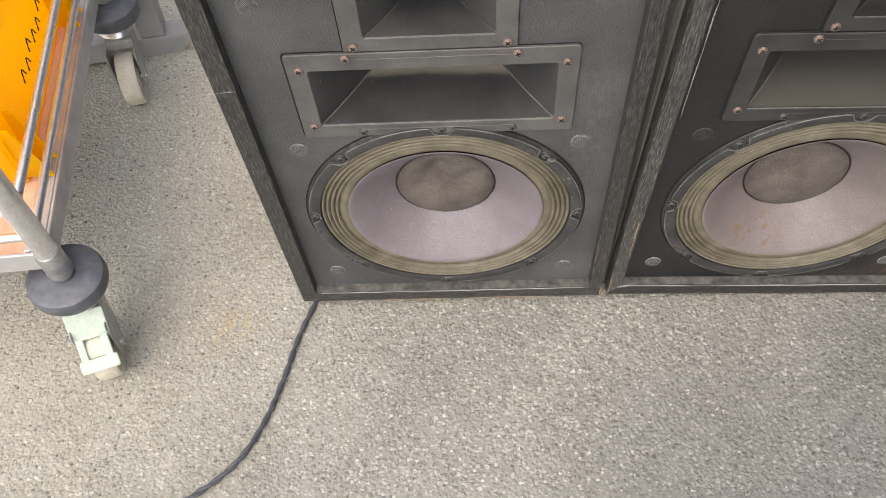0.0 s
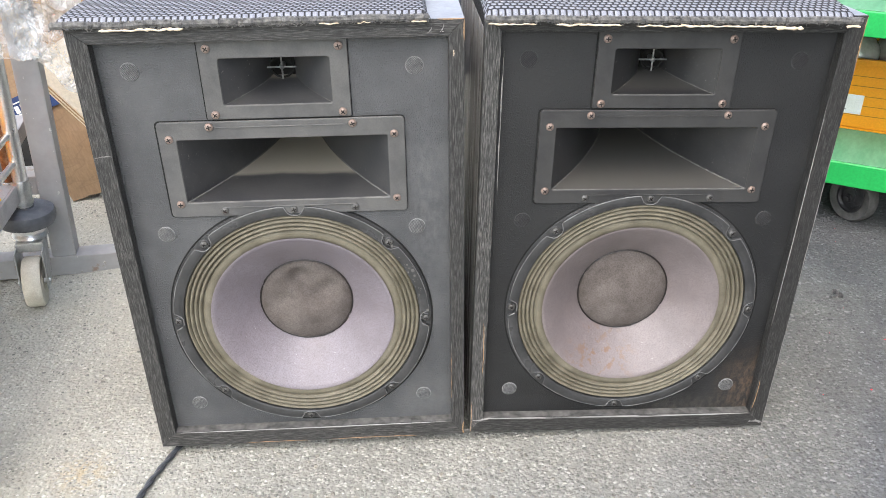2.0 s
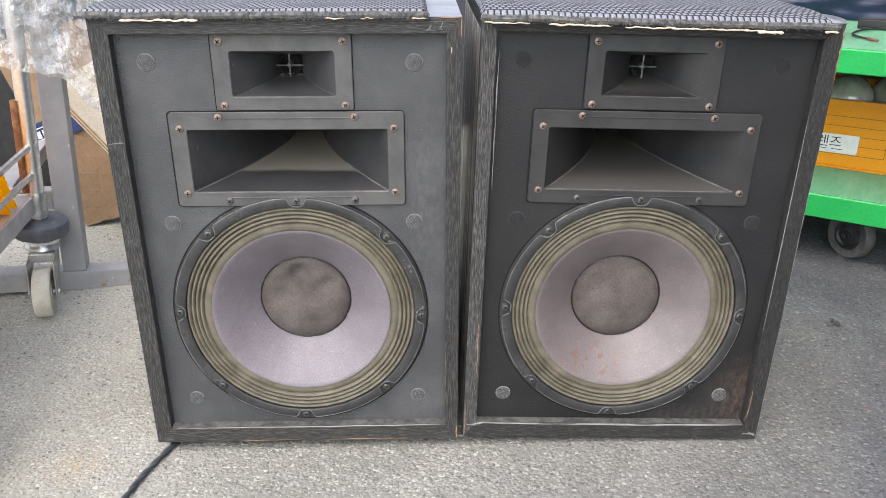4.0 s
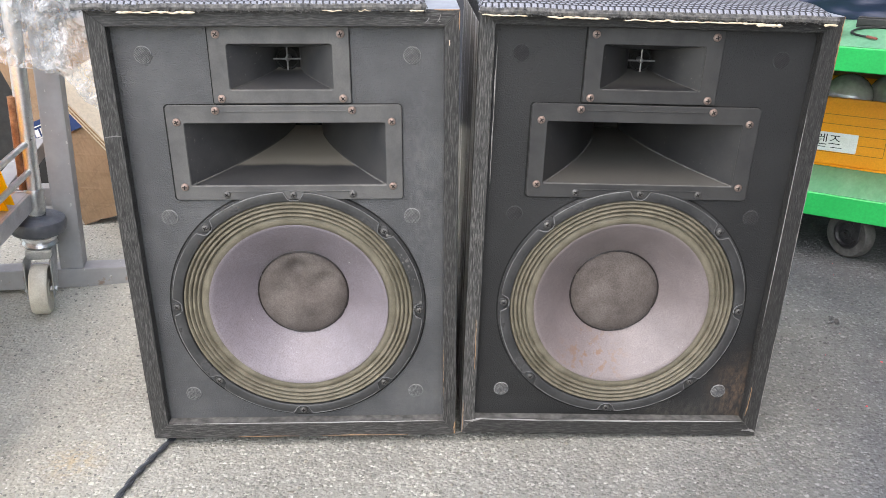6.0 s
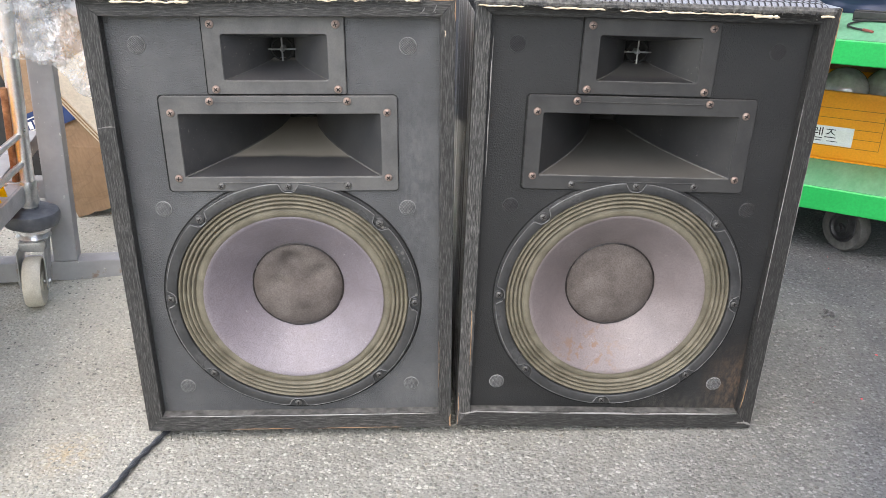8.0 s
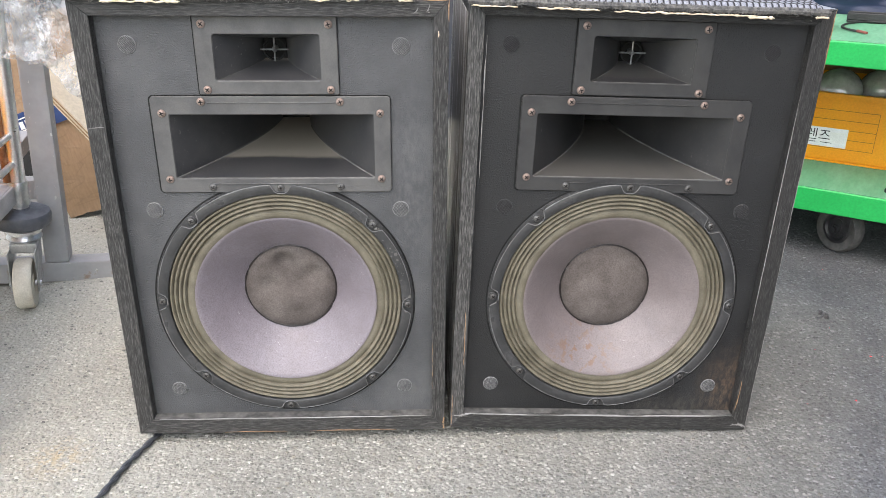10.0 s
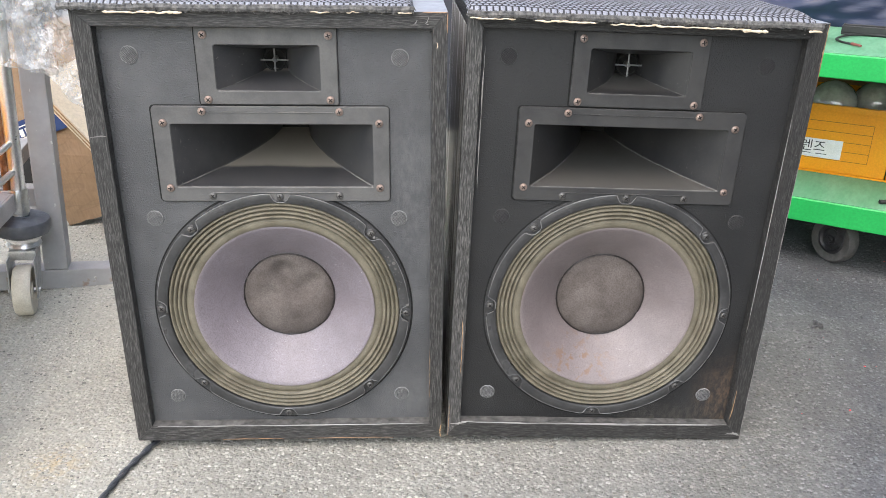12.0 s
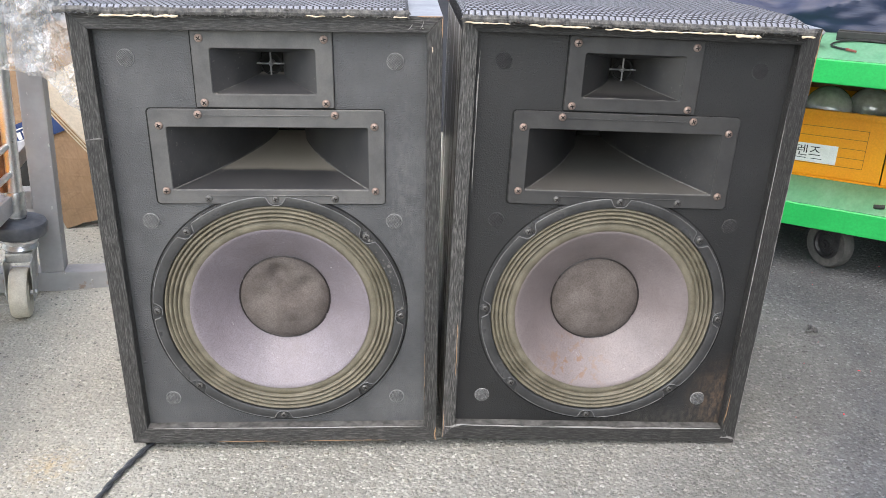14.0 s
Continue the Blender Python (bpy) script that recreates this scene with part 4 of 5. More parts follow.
chips_b = [
    ((-hw + 0.0165, 0.0003, 0.09), (-hw + 0.0155, 0.0003, 0.17), (0.0024, 0, 0), OUT, RAW), ((-hw + RIM + 0.0035, 0.0003, 0.34), (-hw + RIM + 0.0035, 0.0003, 0.5), (-0.0018, 0, 0), OUT, SCUFF),
    ((-hw + 0.0045, 0.0003, 0.0), (-hw + 0.0045, 0.0003, 0.05), (0.002, 0, 0), OUT, RAW), ((hw, 0.0003, 0.0), (hw, 0.0003, 0.16), (-0.0014, 0, 0), OUT, SCUFF),
    ((hw, 0.0003, 0.47), (hw, 0.0003, H), (-0.0026, 0, 0), OUT, RAW), ((hw, 0.0003, 0.2), (hw, 0.0003, 0.4), (-0.0016, 0, 0), OUT, SCUFF),
    ((-0.175, 0.0003, LOWRIM), (0.175, 0.0003, LOWRIM), (0, 0, -0.004), OUT, SCUFF),
    ((-hw + 0.0065, 0.0003, LOWRIM - 0.002), (-hw + 0.03, 0.0003, LOWRIM + 0.001), (0, 0, -0.006), OUT, SCUFF),
    ((hw - RIM + 0.001, 0.0003, 0.03), (hw - RIM + 0.003, 0.0003, 0.075), (0.003, 0, 0), OUT, RAW),
    ((hw - RIM, 0.0003, 0.16), (hw - RIM, 0.0003, 0.44), (0.0012, 0, 0), OUT, SCUFF),
    ((hw - 0.02, 0.0003, 0.006), (hw, 0.0003, 0.004), (0, 0, 0.007), OUT, SCUFF),
]
POSE_A = pose(-0.1962, 0.0025, 0.0150, 0.0, 0.4, 0)
POSE_B = pose(0.1972, 0.0015, 0.0095, -0.7, 1.95, -0.25)
speaker_a = loudspeaker(POSE_A, "black oak loudspeaker without grille, dust cap dented, on asphalt", VENEER_A, CONE_A, True, chips_a,
                        [((-0.16, 0.04), 0.0161), ((0.16, 0.04), 0.0139), ((-0.16, 0.29), 0.0161), ((0.16, 0.29), 0.0139)], 0.0, 0.0042)
speaker_b = loudspeaker(POSE_B, "black oak loudspeaker without grille, cone rust-stained, corner scuffed", VENEER_B, CONE_B, False, chips_b,
                        [((-0.16, 0.03), 0.0143), ((0.16, 0.03), 0.0040), ((-0.16, 0.3), 0.0110), ((0.16, 0.3), 0.0008)], 0.0036)


def grille(m, w, d, label, seed, lumps, over):
    """A loose grille panel lying on its back: board, cloth, frayed hem, glue."""
    g = thing("speaker_grille", m, label, "speaker grille", "loose grilles")
    rnd = random.Random(seed)
    bm = bmesh.new()
    box(bm, (0.004, 0.042, 0.0), (w - 0.004, d - 0.004, 0.006), 0.001)
    part("board", bm, INK, g, "thin black board")
    bm = bmesh.new()

    def top(u, v):
        x, y = u * w, v * d
        e = min(x, w - x, y, d - y)
        z = 0.0088 - 0.006 * max(0, 1 - e / 0.006) ** 2
        z += 0.0012 * noise.noise((x * 11 + seed, y * 11, 0)) + lumps * max(0, noise.noise((x * 5 + seed * 3, y * 6, 2))) * max(0, 1 - v * 2)
        z -= over * max(0, 1 - y / 0.06) ** 2
        if v == 0:
            y -= 0.003 + 0.003 * noise.noise((x * 60, seed, 1))
            z -= 0.001 + 0.002 * noise.noise((x * 25, seed, 5))
        return (x, y, z)

    grid(bm, 90, 60, top)
    part("cloth", bm, CLOTH, g, "dark basket-weave cloth, sky sheen put in as blue-grey", smooth=True)
    bm = bmesh.new()
    pts = []
    n = 420
    for k in range(n + 1):
        x = w * k / n
        pts.append((x, -0.0050 + 0.0016 * noise.noise((x * 60, seed, 1)), 0.0048 - over + 0.0015 * noise.noise((x * 25, seed, 5))))
    tube(bm, pts, [0.0036 + 0.0008 * noise.noise((k * 0.37, seed, 4)) + 0.0006 * noise.noise((k * 0.9, seed, 9)) for k in range(n + 1)], 7)
    for k in range(900):
        x = rnd.uniform(0, w)
        p = Vector((x, -0.0072, rnd.uniform(0.001, 0.0085) - over))
        q = p + Vector((rnd.uniform(-.003, .003), -rnd.uniform(0.0004, 0.0014), rnd.uniform(-0.0026, 0.0016)))
        tube(bm, [p, p.lerp(q, 0.5) + Vector((0, 0, rnd.uniform(-.0005, .001))), q], 0.0004, 4)
    part("frayed_hem", bm, FRAY, g, "frayed grey cut edge")
    return g


def glue_run(g, x0, x1, thick, seed, y=-0.0085, z=-0.001):
    bm = bmesh.new()
    n = max(8, int((x1 - x0) / 0.003))
    pts = [(x0 + (x1 - x0) * k / n, y + 0.001 * noise.noise((k * .5, seed, 0)), z + 0.0016 * noise.noise((k * .35, seed, 3))) for k in range(n + 1)]
    tube(bm, pts, [thick * (0.35 + 0.8 * abs(noise.noise((k * .43, seed, 7)))) * (0.3 if k in (0, n) else 1) for k in range(n + 1)], 7)
    part("dried_glue", bm, GLUE, g, "torn cream glue line")


GA = POSE_A @ pose(-hw - 0.008, -0.001, H + 0.0003, 0, 0, 0.6)
ga = grille(GA, 0.362, 0.33, "loose dark woven speaker grille, hem frayed, on a cabinet", 3, 0.004, 0.0025)
glue_run(ga, 0.045, 0.125, 0.0022, 1, -0.008, -0.0025)
glue_run(ga, 0.255, 0.275, 0.0014, 2)
glue_run(ga, 0.292, 0.305, 0.0012, 3)
glue_run(ga, 0.345, 0.36, 0.0016, 5)
GB = POSE_B @ pose(-hw + 0.002, -0.006, H + 0.0003, 0, 0, -0.3)
gb = grille(GB, 0.378, 0.33, "loose woven speaker grille, hem torn and glued, on a cabinet", 11, 0.001, 0.0075)
glue_run(gb, 0.002, 0.05, 0.0014, 11, -0.0085, -0.0072)
glue_run(gb, 0.07, 0.135, 0.0023, 12, -0.0085, -0.0075)
glue_run(gb, 0.15, 0.30, 0.0017, 13, -0.0085, -0.0082)
glue_run(gb, 0.29, 0.318, 0.0028, 14, -0.010, -0.0095)
glue_run(gb, 0.362, 0.377, 0.003, 15, -0.0085, -0.0075)

# ---- the power cable ----
bm = bmesh.new()
lay = spline([(-0.30, 0.20, 0.0048), (-0.35, 0.09, 0.0048), (-0.378, 0.012, 0.0048), (-0.398, -0.044, 0.0048), (-0.411, -0.099, 0.0048), (-0.430, -0.159, 0.0048), (-0.458, -0.208, 0.0048), (-0.504, -0.247, 0.0048), (-0.58, -0.285, 0.0048), (-0.70, -0.32, 0.0048)], 16)
for phase in (0.0, math.pi):
    strand, run = [], 0.0
    for k, p in enumerate(lay):
        ahead = (lay[min(k + 1, len(lay) - 1)] - lay[max(k - 1, 0)]).normalized()
        run += (p - lay[k - 1]).length if k else 0.0
        turn_ = phase + run / 0.045 * 2 * math.pi
        strand.append(p + 0.0017 * (math.cos(turn_) * Vector((-ahead.y, ahead.x, 0)) + math.sin(turn_) * Vector((0, 0, 1))))
    tube(bm, strand, 0.0024, 8)
tagged(part("power_cable", bm, CABLE, smooth=True), "dark slate twisted two-core cable lying on asphalt, leading under a cabinet", "cable")


# ---- wire trolley with a yellow crate ----
def wheel_profile(r, w):
    return [(0, -w / 2), (r * 0.35, -w / 2), (r * 0.4, -w / 2 + 0.002), (r * 0.7, -w / 2 + 0.002), (r * 0.78, -w / 2), (r * 0.93, -w / 2), (r, -w / 2 + 0.004), (r, w / 2 - 0.004), (r * 0.93, w / 2), (r * 0.78, w / 2), (r * 0.7, w / 2 - 0.002), (r * 0.4, w / 2 - 0.002), (r * 0.35, w / 2), (0, w / 2)]


def trolley_caster(parent, x, y, turn, braked):
    """Swivel caster: fork and top plate; wheel, ring and bumper disc under it as sub-parts."""
    r, w, trail = 0.041, 0.028, 0.040
    m = pose(x, y, 0, 0, 0, turn) @ Matrix.Diagonal((1.0, 1.0, 1.07, 1.0))
    bm = bmesh.new()
    box(bm, (-0.021, -0.030, 0.088), (0.021, 0.021, 0.104), 0.003)
    for s in (-1, 1):
        vs = box(bm, (s * 0.0205 - 0.0012, -trail - 0.013, 0.030), (s * 0.0205 + 0.0012, 0.018, 0.096), 0.0008, 1)
        for v in vs:
            if v.co.z < 0.06 and v.co.y > -0.02:
                v.co.y -= 0.028
    tube(bm, [(-0.025, -trail, r), (0.025, -trail, r)], 0.0045, 10)
    fork = part("caster", bm, ZINC, parent, "zinc-plated swivel fork", m=m)
    bm = bmesh.new()
    lathe(bm, wheel_profile(r, w), 40, "x", (0, -trail, r))
    part("wheel", bm, WHEELTYRE, fork, "worn cream nylon wheel", smooth=True)
    bm = bmesh.new()
    lathe(bm, [(0, 0.103), (0.025, 0.103), (0.0285, 0.107), (0.0265, 0.111), (0.0245, 0.113), (0.0285, 0.117), (0.0285, 0.121), (0.0245, 0.124), (0.018, 0.126), (0, 0.126)], 32, "z")
    part("swivel_ring", bm, CHROME, fork, "ribbed bright metal swivel ring", smooth=True)
    bm = bmesh.new()
    lathe(bm, [(0, 0.125), (0.034, 0.125), (0.0425, 0.128), (0.0455, 0.134), (0.0455, 0.144), (0.0438, 0.149), (0.039, 0.1515), (0.014, 0.1535), (0.013, 0.156), (0, 0.156)], 44, "z")
    part("bumper_disc", bm, BUMPER, fork, "scuffed slate-blue round bumper", smooth=True)
    if braked:
        bm = bmesh.new()
        tilt = pose(0, -0.028, 0.104, 38, 0, 0)
        box(bm, (-0.023, -0.030, -0.004), (0.023, 0.004, 0.002), 0.002, m=tilt)
        for s in (-1, 1):
            box(bm, (s * 0.0145 - 0.0045, -0.058, -0.004), (s * 0.0145 + 0.0045, -0.024, 0.002), 0.002, m=tilt)
        box(bm, (-0.023, -0.071, -0.005), (0.023, -0.054, 0.0025), 0.004, m=tilt)
        part("brake_lever", bm, LEVER, fork, "pale green plastic brake lever")


def wire_trolley():
    t = thing("wire_trolley", pose(-0.656, -0.032, 0, 0, 4.6, 7.0), "chrome wire trolley with a board shelf on swivel casters", "trolley")
    deep, long_ = 0.34, 0.468
    for k, (x, y) in enumerate(((0, 0), (0, long_), (-deep, 0), (-deep, long_))):
        trolley_caster(t, x, y, 14 if k == 0 else 8, k == 0)
        bm = bmesh.new()
        tube(bm, [(x, y, 0.165), (x, y, 0.80)], 0.0126, 20)
        post = part("post", bm, CHROME, t, "scratched chrome tube", smooth=True)
        bm = bmesh.new()
        lathe(bm, [(0.0127, 0.170), (0.0150, 0.171), (0.0157, 0.176), (0.0140, 0.180), (0.0150, 0.184), (0.0150, 0.210), (0.0135, 0.213), (0.0127, 0.213)], 20, "z", (x, y, 0))
        part("collar", bm, ZINC, post, "stepped metal collar", smooth=True)
        if k == 1:
            bm = bmesh.new()
            tube(bm, [(x - 0.013, y - 0.008, 0.214), (x - 0.013, y - 0.008, 0.37)], 0.0065, 12)
            part("rust_streak", bm, RUST, post, "rusted inner tube", smooth=True)
    # angle-steel shelf frame
    for lo, hi in (((-0.006, 0.012, 0.176), (-0.002, long_ - 0.012, 0.208)), ((-deep, 0.0, 0.176), (-0.012, 0.004, 0.208)), ((-deep, long_ - 0.004, 0.176), (-0.012, long_, 0.208)), ((-deep + 0.002, 0.012, 0.176), (-deep + 0.006, long_ - 0.012, 0.208))):
        bm = bmesh.new()
        box(bm, lo, hi, 0.001, 1)
        part("shelf_frame", bm, STEEL, t, "grey steel edge angle")
    bm = bmesh.new()
    box(bm, (-0.028, 0.006, 0.2042), (-0.0065, long_ - 0.006, 0.2075), 0.001, 1)
    part("shelf_lip", bm, STEEL, t, "grey steel shelf lip")
    bm = bmesh.new()
    box(bm, (-deep + 0.008, 0.006, 0.192), (-0.0075, long_ - 0.006, 0.2036), 0.001, 1)
    part("shelf_board", bm, PLYSHELF, t, "salmon-coloured wooden shelf board")
    for z, xo in ((0.245, -0.001), (0.292, -0.001)):
        bm = bmesh.new()
        tube(bm, [(xo, 0.0, z), (xo, long_, z)], 0.0052, 14)
        rod = part("side_rod", bm, CHROME, t, "bright chrome side rod", smooth=True)
        bm = bmesh.new()
        tube(bm, [(-0.001, -0.001, z), (-deep, -0.001, z)], 0.0052, 12)
        part("end_rod", bm, CHROME, t, "bright chrome end rod", smooth=True)
    return t


trolley = wire_trolley()


def yellow_crate():
    c = thing("plastic_crate", trolley.matrix_basis @ pose(-0.301, 0.103, 0.2076, 0, 0, 0), "yellow stacking crate with ribbed sides on a trolley shelf", "crate")
    w, l, h, tk = 0.265, 0.292, 0.155, 0.004
    for lo, hi in (((0, 0, 0), (w, l, 0.004)), ((w - tk, 0, 0.0042), (w, l, h)), ((0, 0, 0.0042), (tk, l, h)), ((tk, 0, 0.0042), (w - tk, tk, h)), ((tk, l - tk, 0.0042), (w - tk, l, h))):
        bm = bmesh.new()
        box(bm, lo, hi, 0.0015, 1)
        part("crate_wall", bm, YELLOW, c)
    bm = bmesh.new()
    for lo, hi in (((w - 0.004, -0.008, h - 0.016), (w + 0.012, l + 0.008, h)), ((-0.012, -0.008, h - 0.016), (0.004, l + 0.008, h)), ((0.004, -0.008, h - 0.016), (w - 0.004, 0.004, h)), ((0.004, l - 0.004, h - 0.016), (w - 0.004, l + 0.008, h))):
        box(bm, lo, hi, 0.002, 1)
    part("rim", bm, YELLOW, c, "thick yellow rim")
    # triangular gussets at both ends of the long side
    for y in (0.004, 0.032, l - 0.034, l - 0.006):
        bm = bmesh.new()
        vs = [bm.verts.new(p) for p in ((w, y, 0.006), (w + 0.030, y, 0.004), (w + 0.010, y, 0.085), (w, y, 0.085))]
        f = bm.faces.new(vs)
        ext = bmesh.ops.extrude_face_region(bm, geom=[f])
        bmesh.ops.translate(bm, verts=[v for v in ext["geom"] if isinstance(v, bmesh.types.BMVert)], vec=(0, 0.0035, 0))
        part("gusset", bm, YELLOW, c, "yellow triangular gusset")
    rnd = random.Random(4)
    for k in range(6):
        bm = bmesh.new()
        y, z = 0.11 + 0.024 * k, 0.055 + rnd.uniform(-.01, .02)
        tube(bm, spline([(w + 0.0006, y, z), (w + 0.0006, y + 0.008, z + 0.014), (w + 0.0006, y + 0.014, z + 0.002)], 4), 0.0009, 5)
        part("marker_stroke", bm, INK, c, "black marker stroke")


yellow_crate()


# ---- grey steel rack and what leans in it ----
def steel_rack():
    r = thing("steel_rack", pose(-0.687, 0.487, 0, 0, 3.6, 11.5), "grey painted square-tube steel rack frame standing on asphalt", "rack")

    def bar(name, lo, hi, label=""):
        bm = bmesh.new()
        box(bm, lo, hi, 0.003)
        part(name, bm, RACKPAINT, r, label)

    bar("post", (-0.020, 0.0, 0.0385), (0.020, 0.038, 0.95))
    bar("bottom_bar", (-0.45, -0.001, 0.0005), (0.27, 0.037, 0.038), "scuffed grey bottom bar")
    bar("cross_bar", (-0.45, 0.006, 0.158), (-0.0205, 0.036, 0.192))
    bar("side_rail", (-0.125, 0.037, 0.158), (-0.093, 0.42, 0.190))
    bar("back_post", (-0.020, 0.421, 0.0005), (0.018, 0.455, 0.95))
    bar("back_bar", (-0.45, 0.422, 0.0005), (-0.0205, 0.455, 0.036))
    bar("far_post", (-0.45, 0.001, 0.0385), (-0.412, 0.037, 0.95))


steel_rack()


def slab(bm, corners, thick, mat=0, side=0):
    """A flat sheet of real thickness through four corners."""
    c = [Vector(p) for p in corners]
    n = (c[1] - c[0]).cross(c[3] - c[0]).normalized() * thick
    f = [bm.verts.new(p) for p in c]
    b = [bm.verts.new(p + n) for p in c]
    bm.faces.new(f).material_index = mat
    bm.faces.new(b[::-1]).material_index = mat
    for i in range(4):
        j = (i + 1) % 4
        bm.faces.new((f[i], b[i], b[j], f[j])).material_index = side


def leaning_carton():
    # foot at the ground, leaning sideways in the rack
    m = pose(-0.785, 0.800, 0.0, -6, 0, 8) @ pose(0, 0, 0, 0, -14, 0)
    c = thing("cardboard_carton", m, "flattened brown carton with a blue printed band in a rack", "carton")
    rnd = random.Random(5)
    bm = bmesh.new()

    def face(u, v):
        x, z = u * 0.25, v * 0.415
        y = 0.003 * noise.noise((x * 9, z * 9, 1)) - 0.004 * math.exp(-((z - 0.10 - 0.25 * x) / 0.006) ** 2) * 0.4
        return (x - 0.035 * v * (1 - u), y, z + 0.001 * (1 - v) + 0.006 * (1 - v) * noise.noise((x * 40, 3, 3)) ** 2)

    grid(bm, 40, 40, face)
    ext = bmesh.ops.extrude_face_region(bm, geom=bm.faces[:])
    bmesh.ops.translate(bm, verts=[v for v in ext["geom"] if isinstance(v, bmesh.types.BMVert)], vec=(0, 0.007, 0))
    part("front_panel", bm, CARD, c, "creased brown corrugated panel", smooth=True)
    bm = bmesh.new()
    slab(bm, [(-0.004, 0.030, 0.0), (-0.038, 0.034, 0.41), (0.23, 0.034, 0.41), (0.245, 0.030, 0.0)], 0.006)
    part("rear_panel", bm, CARD, c)
    bm = bmesh.new()
    slab(bm, [(0.0, 0.008, 0.001), (-0.006, 0.029, 0.001), (-0.044, 0.033, 0.30), (-0.036, 0.008, 0.30)], 0.003)
    part("torn_flap", bm, CARD, c, "bent side flap")
    bm = bmesh.new()
    slab(bm, [(-0.020, -0.0048, 0.194), (0.112, -0.0048, 0.207), (0.108, -0.0048, 0.253), (-0.024, -0.0048, 0.240)], 0.0006)
    band = part("printed_band", bm, PRINT, c, "dark blue printed band")
    bm = bmesh.new()
    slab(bm, [(-0.018, -0.0062, 0.204), (0.052, -0.0062, 0.212), (0.052, -0.0062, 0.2145), (-0.018, -0.0062, 0.2065)], 0.0006)
    slab(bm, [(-0.018, -0.0062, 0.228), (0.06, -0.0062, 0.2365), (0.06, -0.0062, 0.239), (-0.018, -0.0062, 0.2305)], 0.0006)
    x = -0.016
    while x < 0.05:
        w = 0.0085
        z = 0.2085 + (x + 0.018) * 0.11
        slab(bm, [(x, -0.0062, z), (x + w, -0.0062, z), (x + w, -0.0062, z + 0.0155), (x, -0.0062, z + 0.0155)], 0.0006)
        x += w + 0.004
    part("white_print", bm, WHITE, band, "white printed bars")


leaning_carton()


def plywood():
    """A board lying tilted across the rack, its layered edge forward."""
    p = thing("plywood_board", Matrix.Identity(4), "pale plywood board with a layered edge, resting across a rack", "board")
    a, b = Vector((-0.722, 0.620, 0.352)), Vector((-0.555, 0.632, 0.123))
    back = Vector((0.10, 0.20, 0.055))
    n = (b - a).cross(back).normalized()
    if n.z < 0:
        n = -n
    for k in range(5):
        o = n * (-0.0042 * (5 - k))
        bm = bmesh.new()
        c = [a + o, b + o, b + back + o, a + back + o]
        f = [bm.verts.new(v) for v in c]
        g = [bm.verts.new(v + n * 0.0041) for v in c]
        bm.faces.new(f[::-1])
        bm.faces.new(g)
        for i in range(4):
            j = (i + 1) % 4
            bm.faces.new((f[i], f[j], g[j], g[i]))
        part("veneer_layer", bm, PLYFACE if k in (4, 2) else PLYEDGE if k != 0 else PLYFACE, p)
    return p


plywood()


def film(name, label, fn, nu, nv, seed):
    bm = bmesh.new()
    rnd = random.Random(seed)
    span = Vector(fn(1, 1)) - Vector(fn(0, 0))
    step = Vector((abs(span.x) / nu, 0, abs(span.z) / nv))

    def wrinkled(u, v):
        p = Vector(fn(u, v))
        k = 0.010 * noise.noise((p.x * 16 + seed, p.z * 9, seed)) + 0.006 * noise.noise((p.x * 40, p.z * 26, seed)) + 0.0035 * noise.noise((p.x * 95 + p.z * 40, p.z * 70, seed))
        ridge = abs(noise.noise((p.x * 22 + p.z * 14, p.z * 11 - p.x * 9, seed + 4)))
        fold = abs(noise.noise((p.x * 46 - p.z * 20, p.z * 24 + p.x * 30, seed + 9)))
        jit = Vector((rnd.uniform(-1, 1) * 0.35 * step.x, 0.002 * rnd.uniform(-1, 1), rnd.uniform(-1, 1) * 0.35 * step.z)) if 0 < u < 1 and 0 < v < 1 else Vector()
        return p + jit + Vector((0.004 * noise.noise((p.z * 30, seed, 2)), k - 0.016 * (1 - min(1, ridge * 2.6)) - 0.006 * (1 - min(1, fold * 3)), 0.004 * noise.noise((p.x * 30, seed, 7))))

    grid(bm, nu, nv, wrinkled)
    bmesh.ops.triangulate(bm, faces=bm.faces[:])
    tagged(part(name, bm, FILM), label, "plastic film")


def hang(x0, x1, ztop, zbot, y):
    def fn(u, v):
        x = x0 + (x1 - x0) * u
        return (x, y(x), ztop + (zbot(x) - ztop) * v)
    return fn


film("plastic_film", "crumpled clear plastic film hung over a steel rack",
     hang(-0.86, -0.585, 0.70, lambda x: 0.415 + 0.17 * max(0.0, -0.640 - x) + 0.05 * max(0, x + 0.62), lambda x: 0.432 - 0.12 * (x + 0.7)), 54, 54, 3)
film("plastic_film", "crumpled clear plastic film hung over a steel rack",
     hang(-0.655, -0.540, 0.66, lambda x: 0.40 - 1.05 * (x + 0.630) if x > -0.63 else 0.40, lambda x: 0.475), 26, 52, 9)
film("bubble_wrap", "loose bundle of clear bubble wrap inside a rack",
     hang(-0.86, -0.665, 0.60, lambda x: 0.395 + 0.7 * max(0.0, -0.70 - x), lambda x: 0.545 + 0.2 * (x + 0.75) ** 2), 44, 44, 17)

# black box added to stand in for the shadowy area behind the rack
filler = thing("dark_filler", pose(-1.10, 0.93, 0.0, 0, 0, 6), "black box added behind a steel rack to fill in the shadow", "bin")
bm = bmesh.new()
box(bm, (0.0, 0.0, 0.0), (0.36, 0.3, 0.33), 0.015, 3)
part("filler_body", bm, RUBBER, filler)
bm = bmesh.new()
box(bm, (-0.008, -0.008, 0.3305), (0.368, 0.308, 0.35), 0.006, 2)
part("filler_lid", bm, RUBBER, filler)
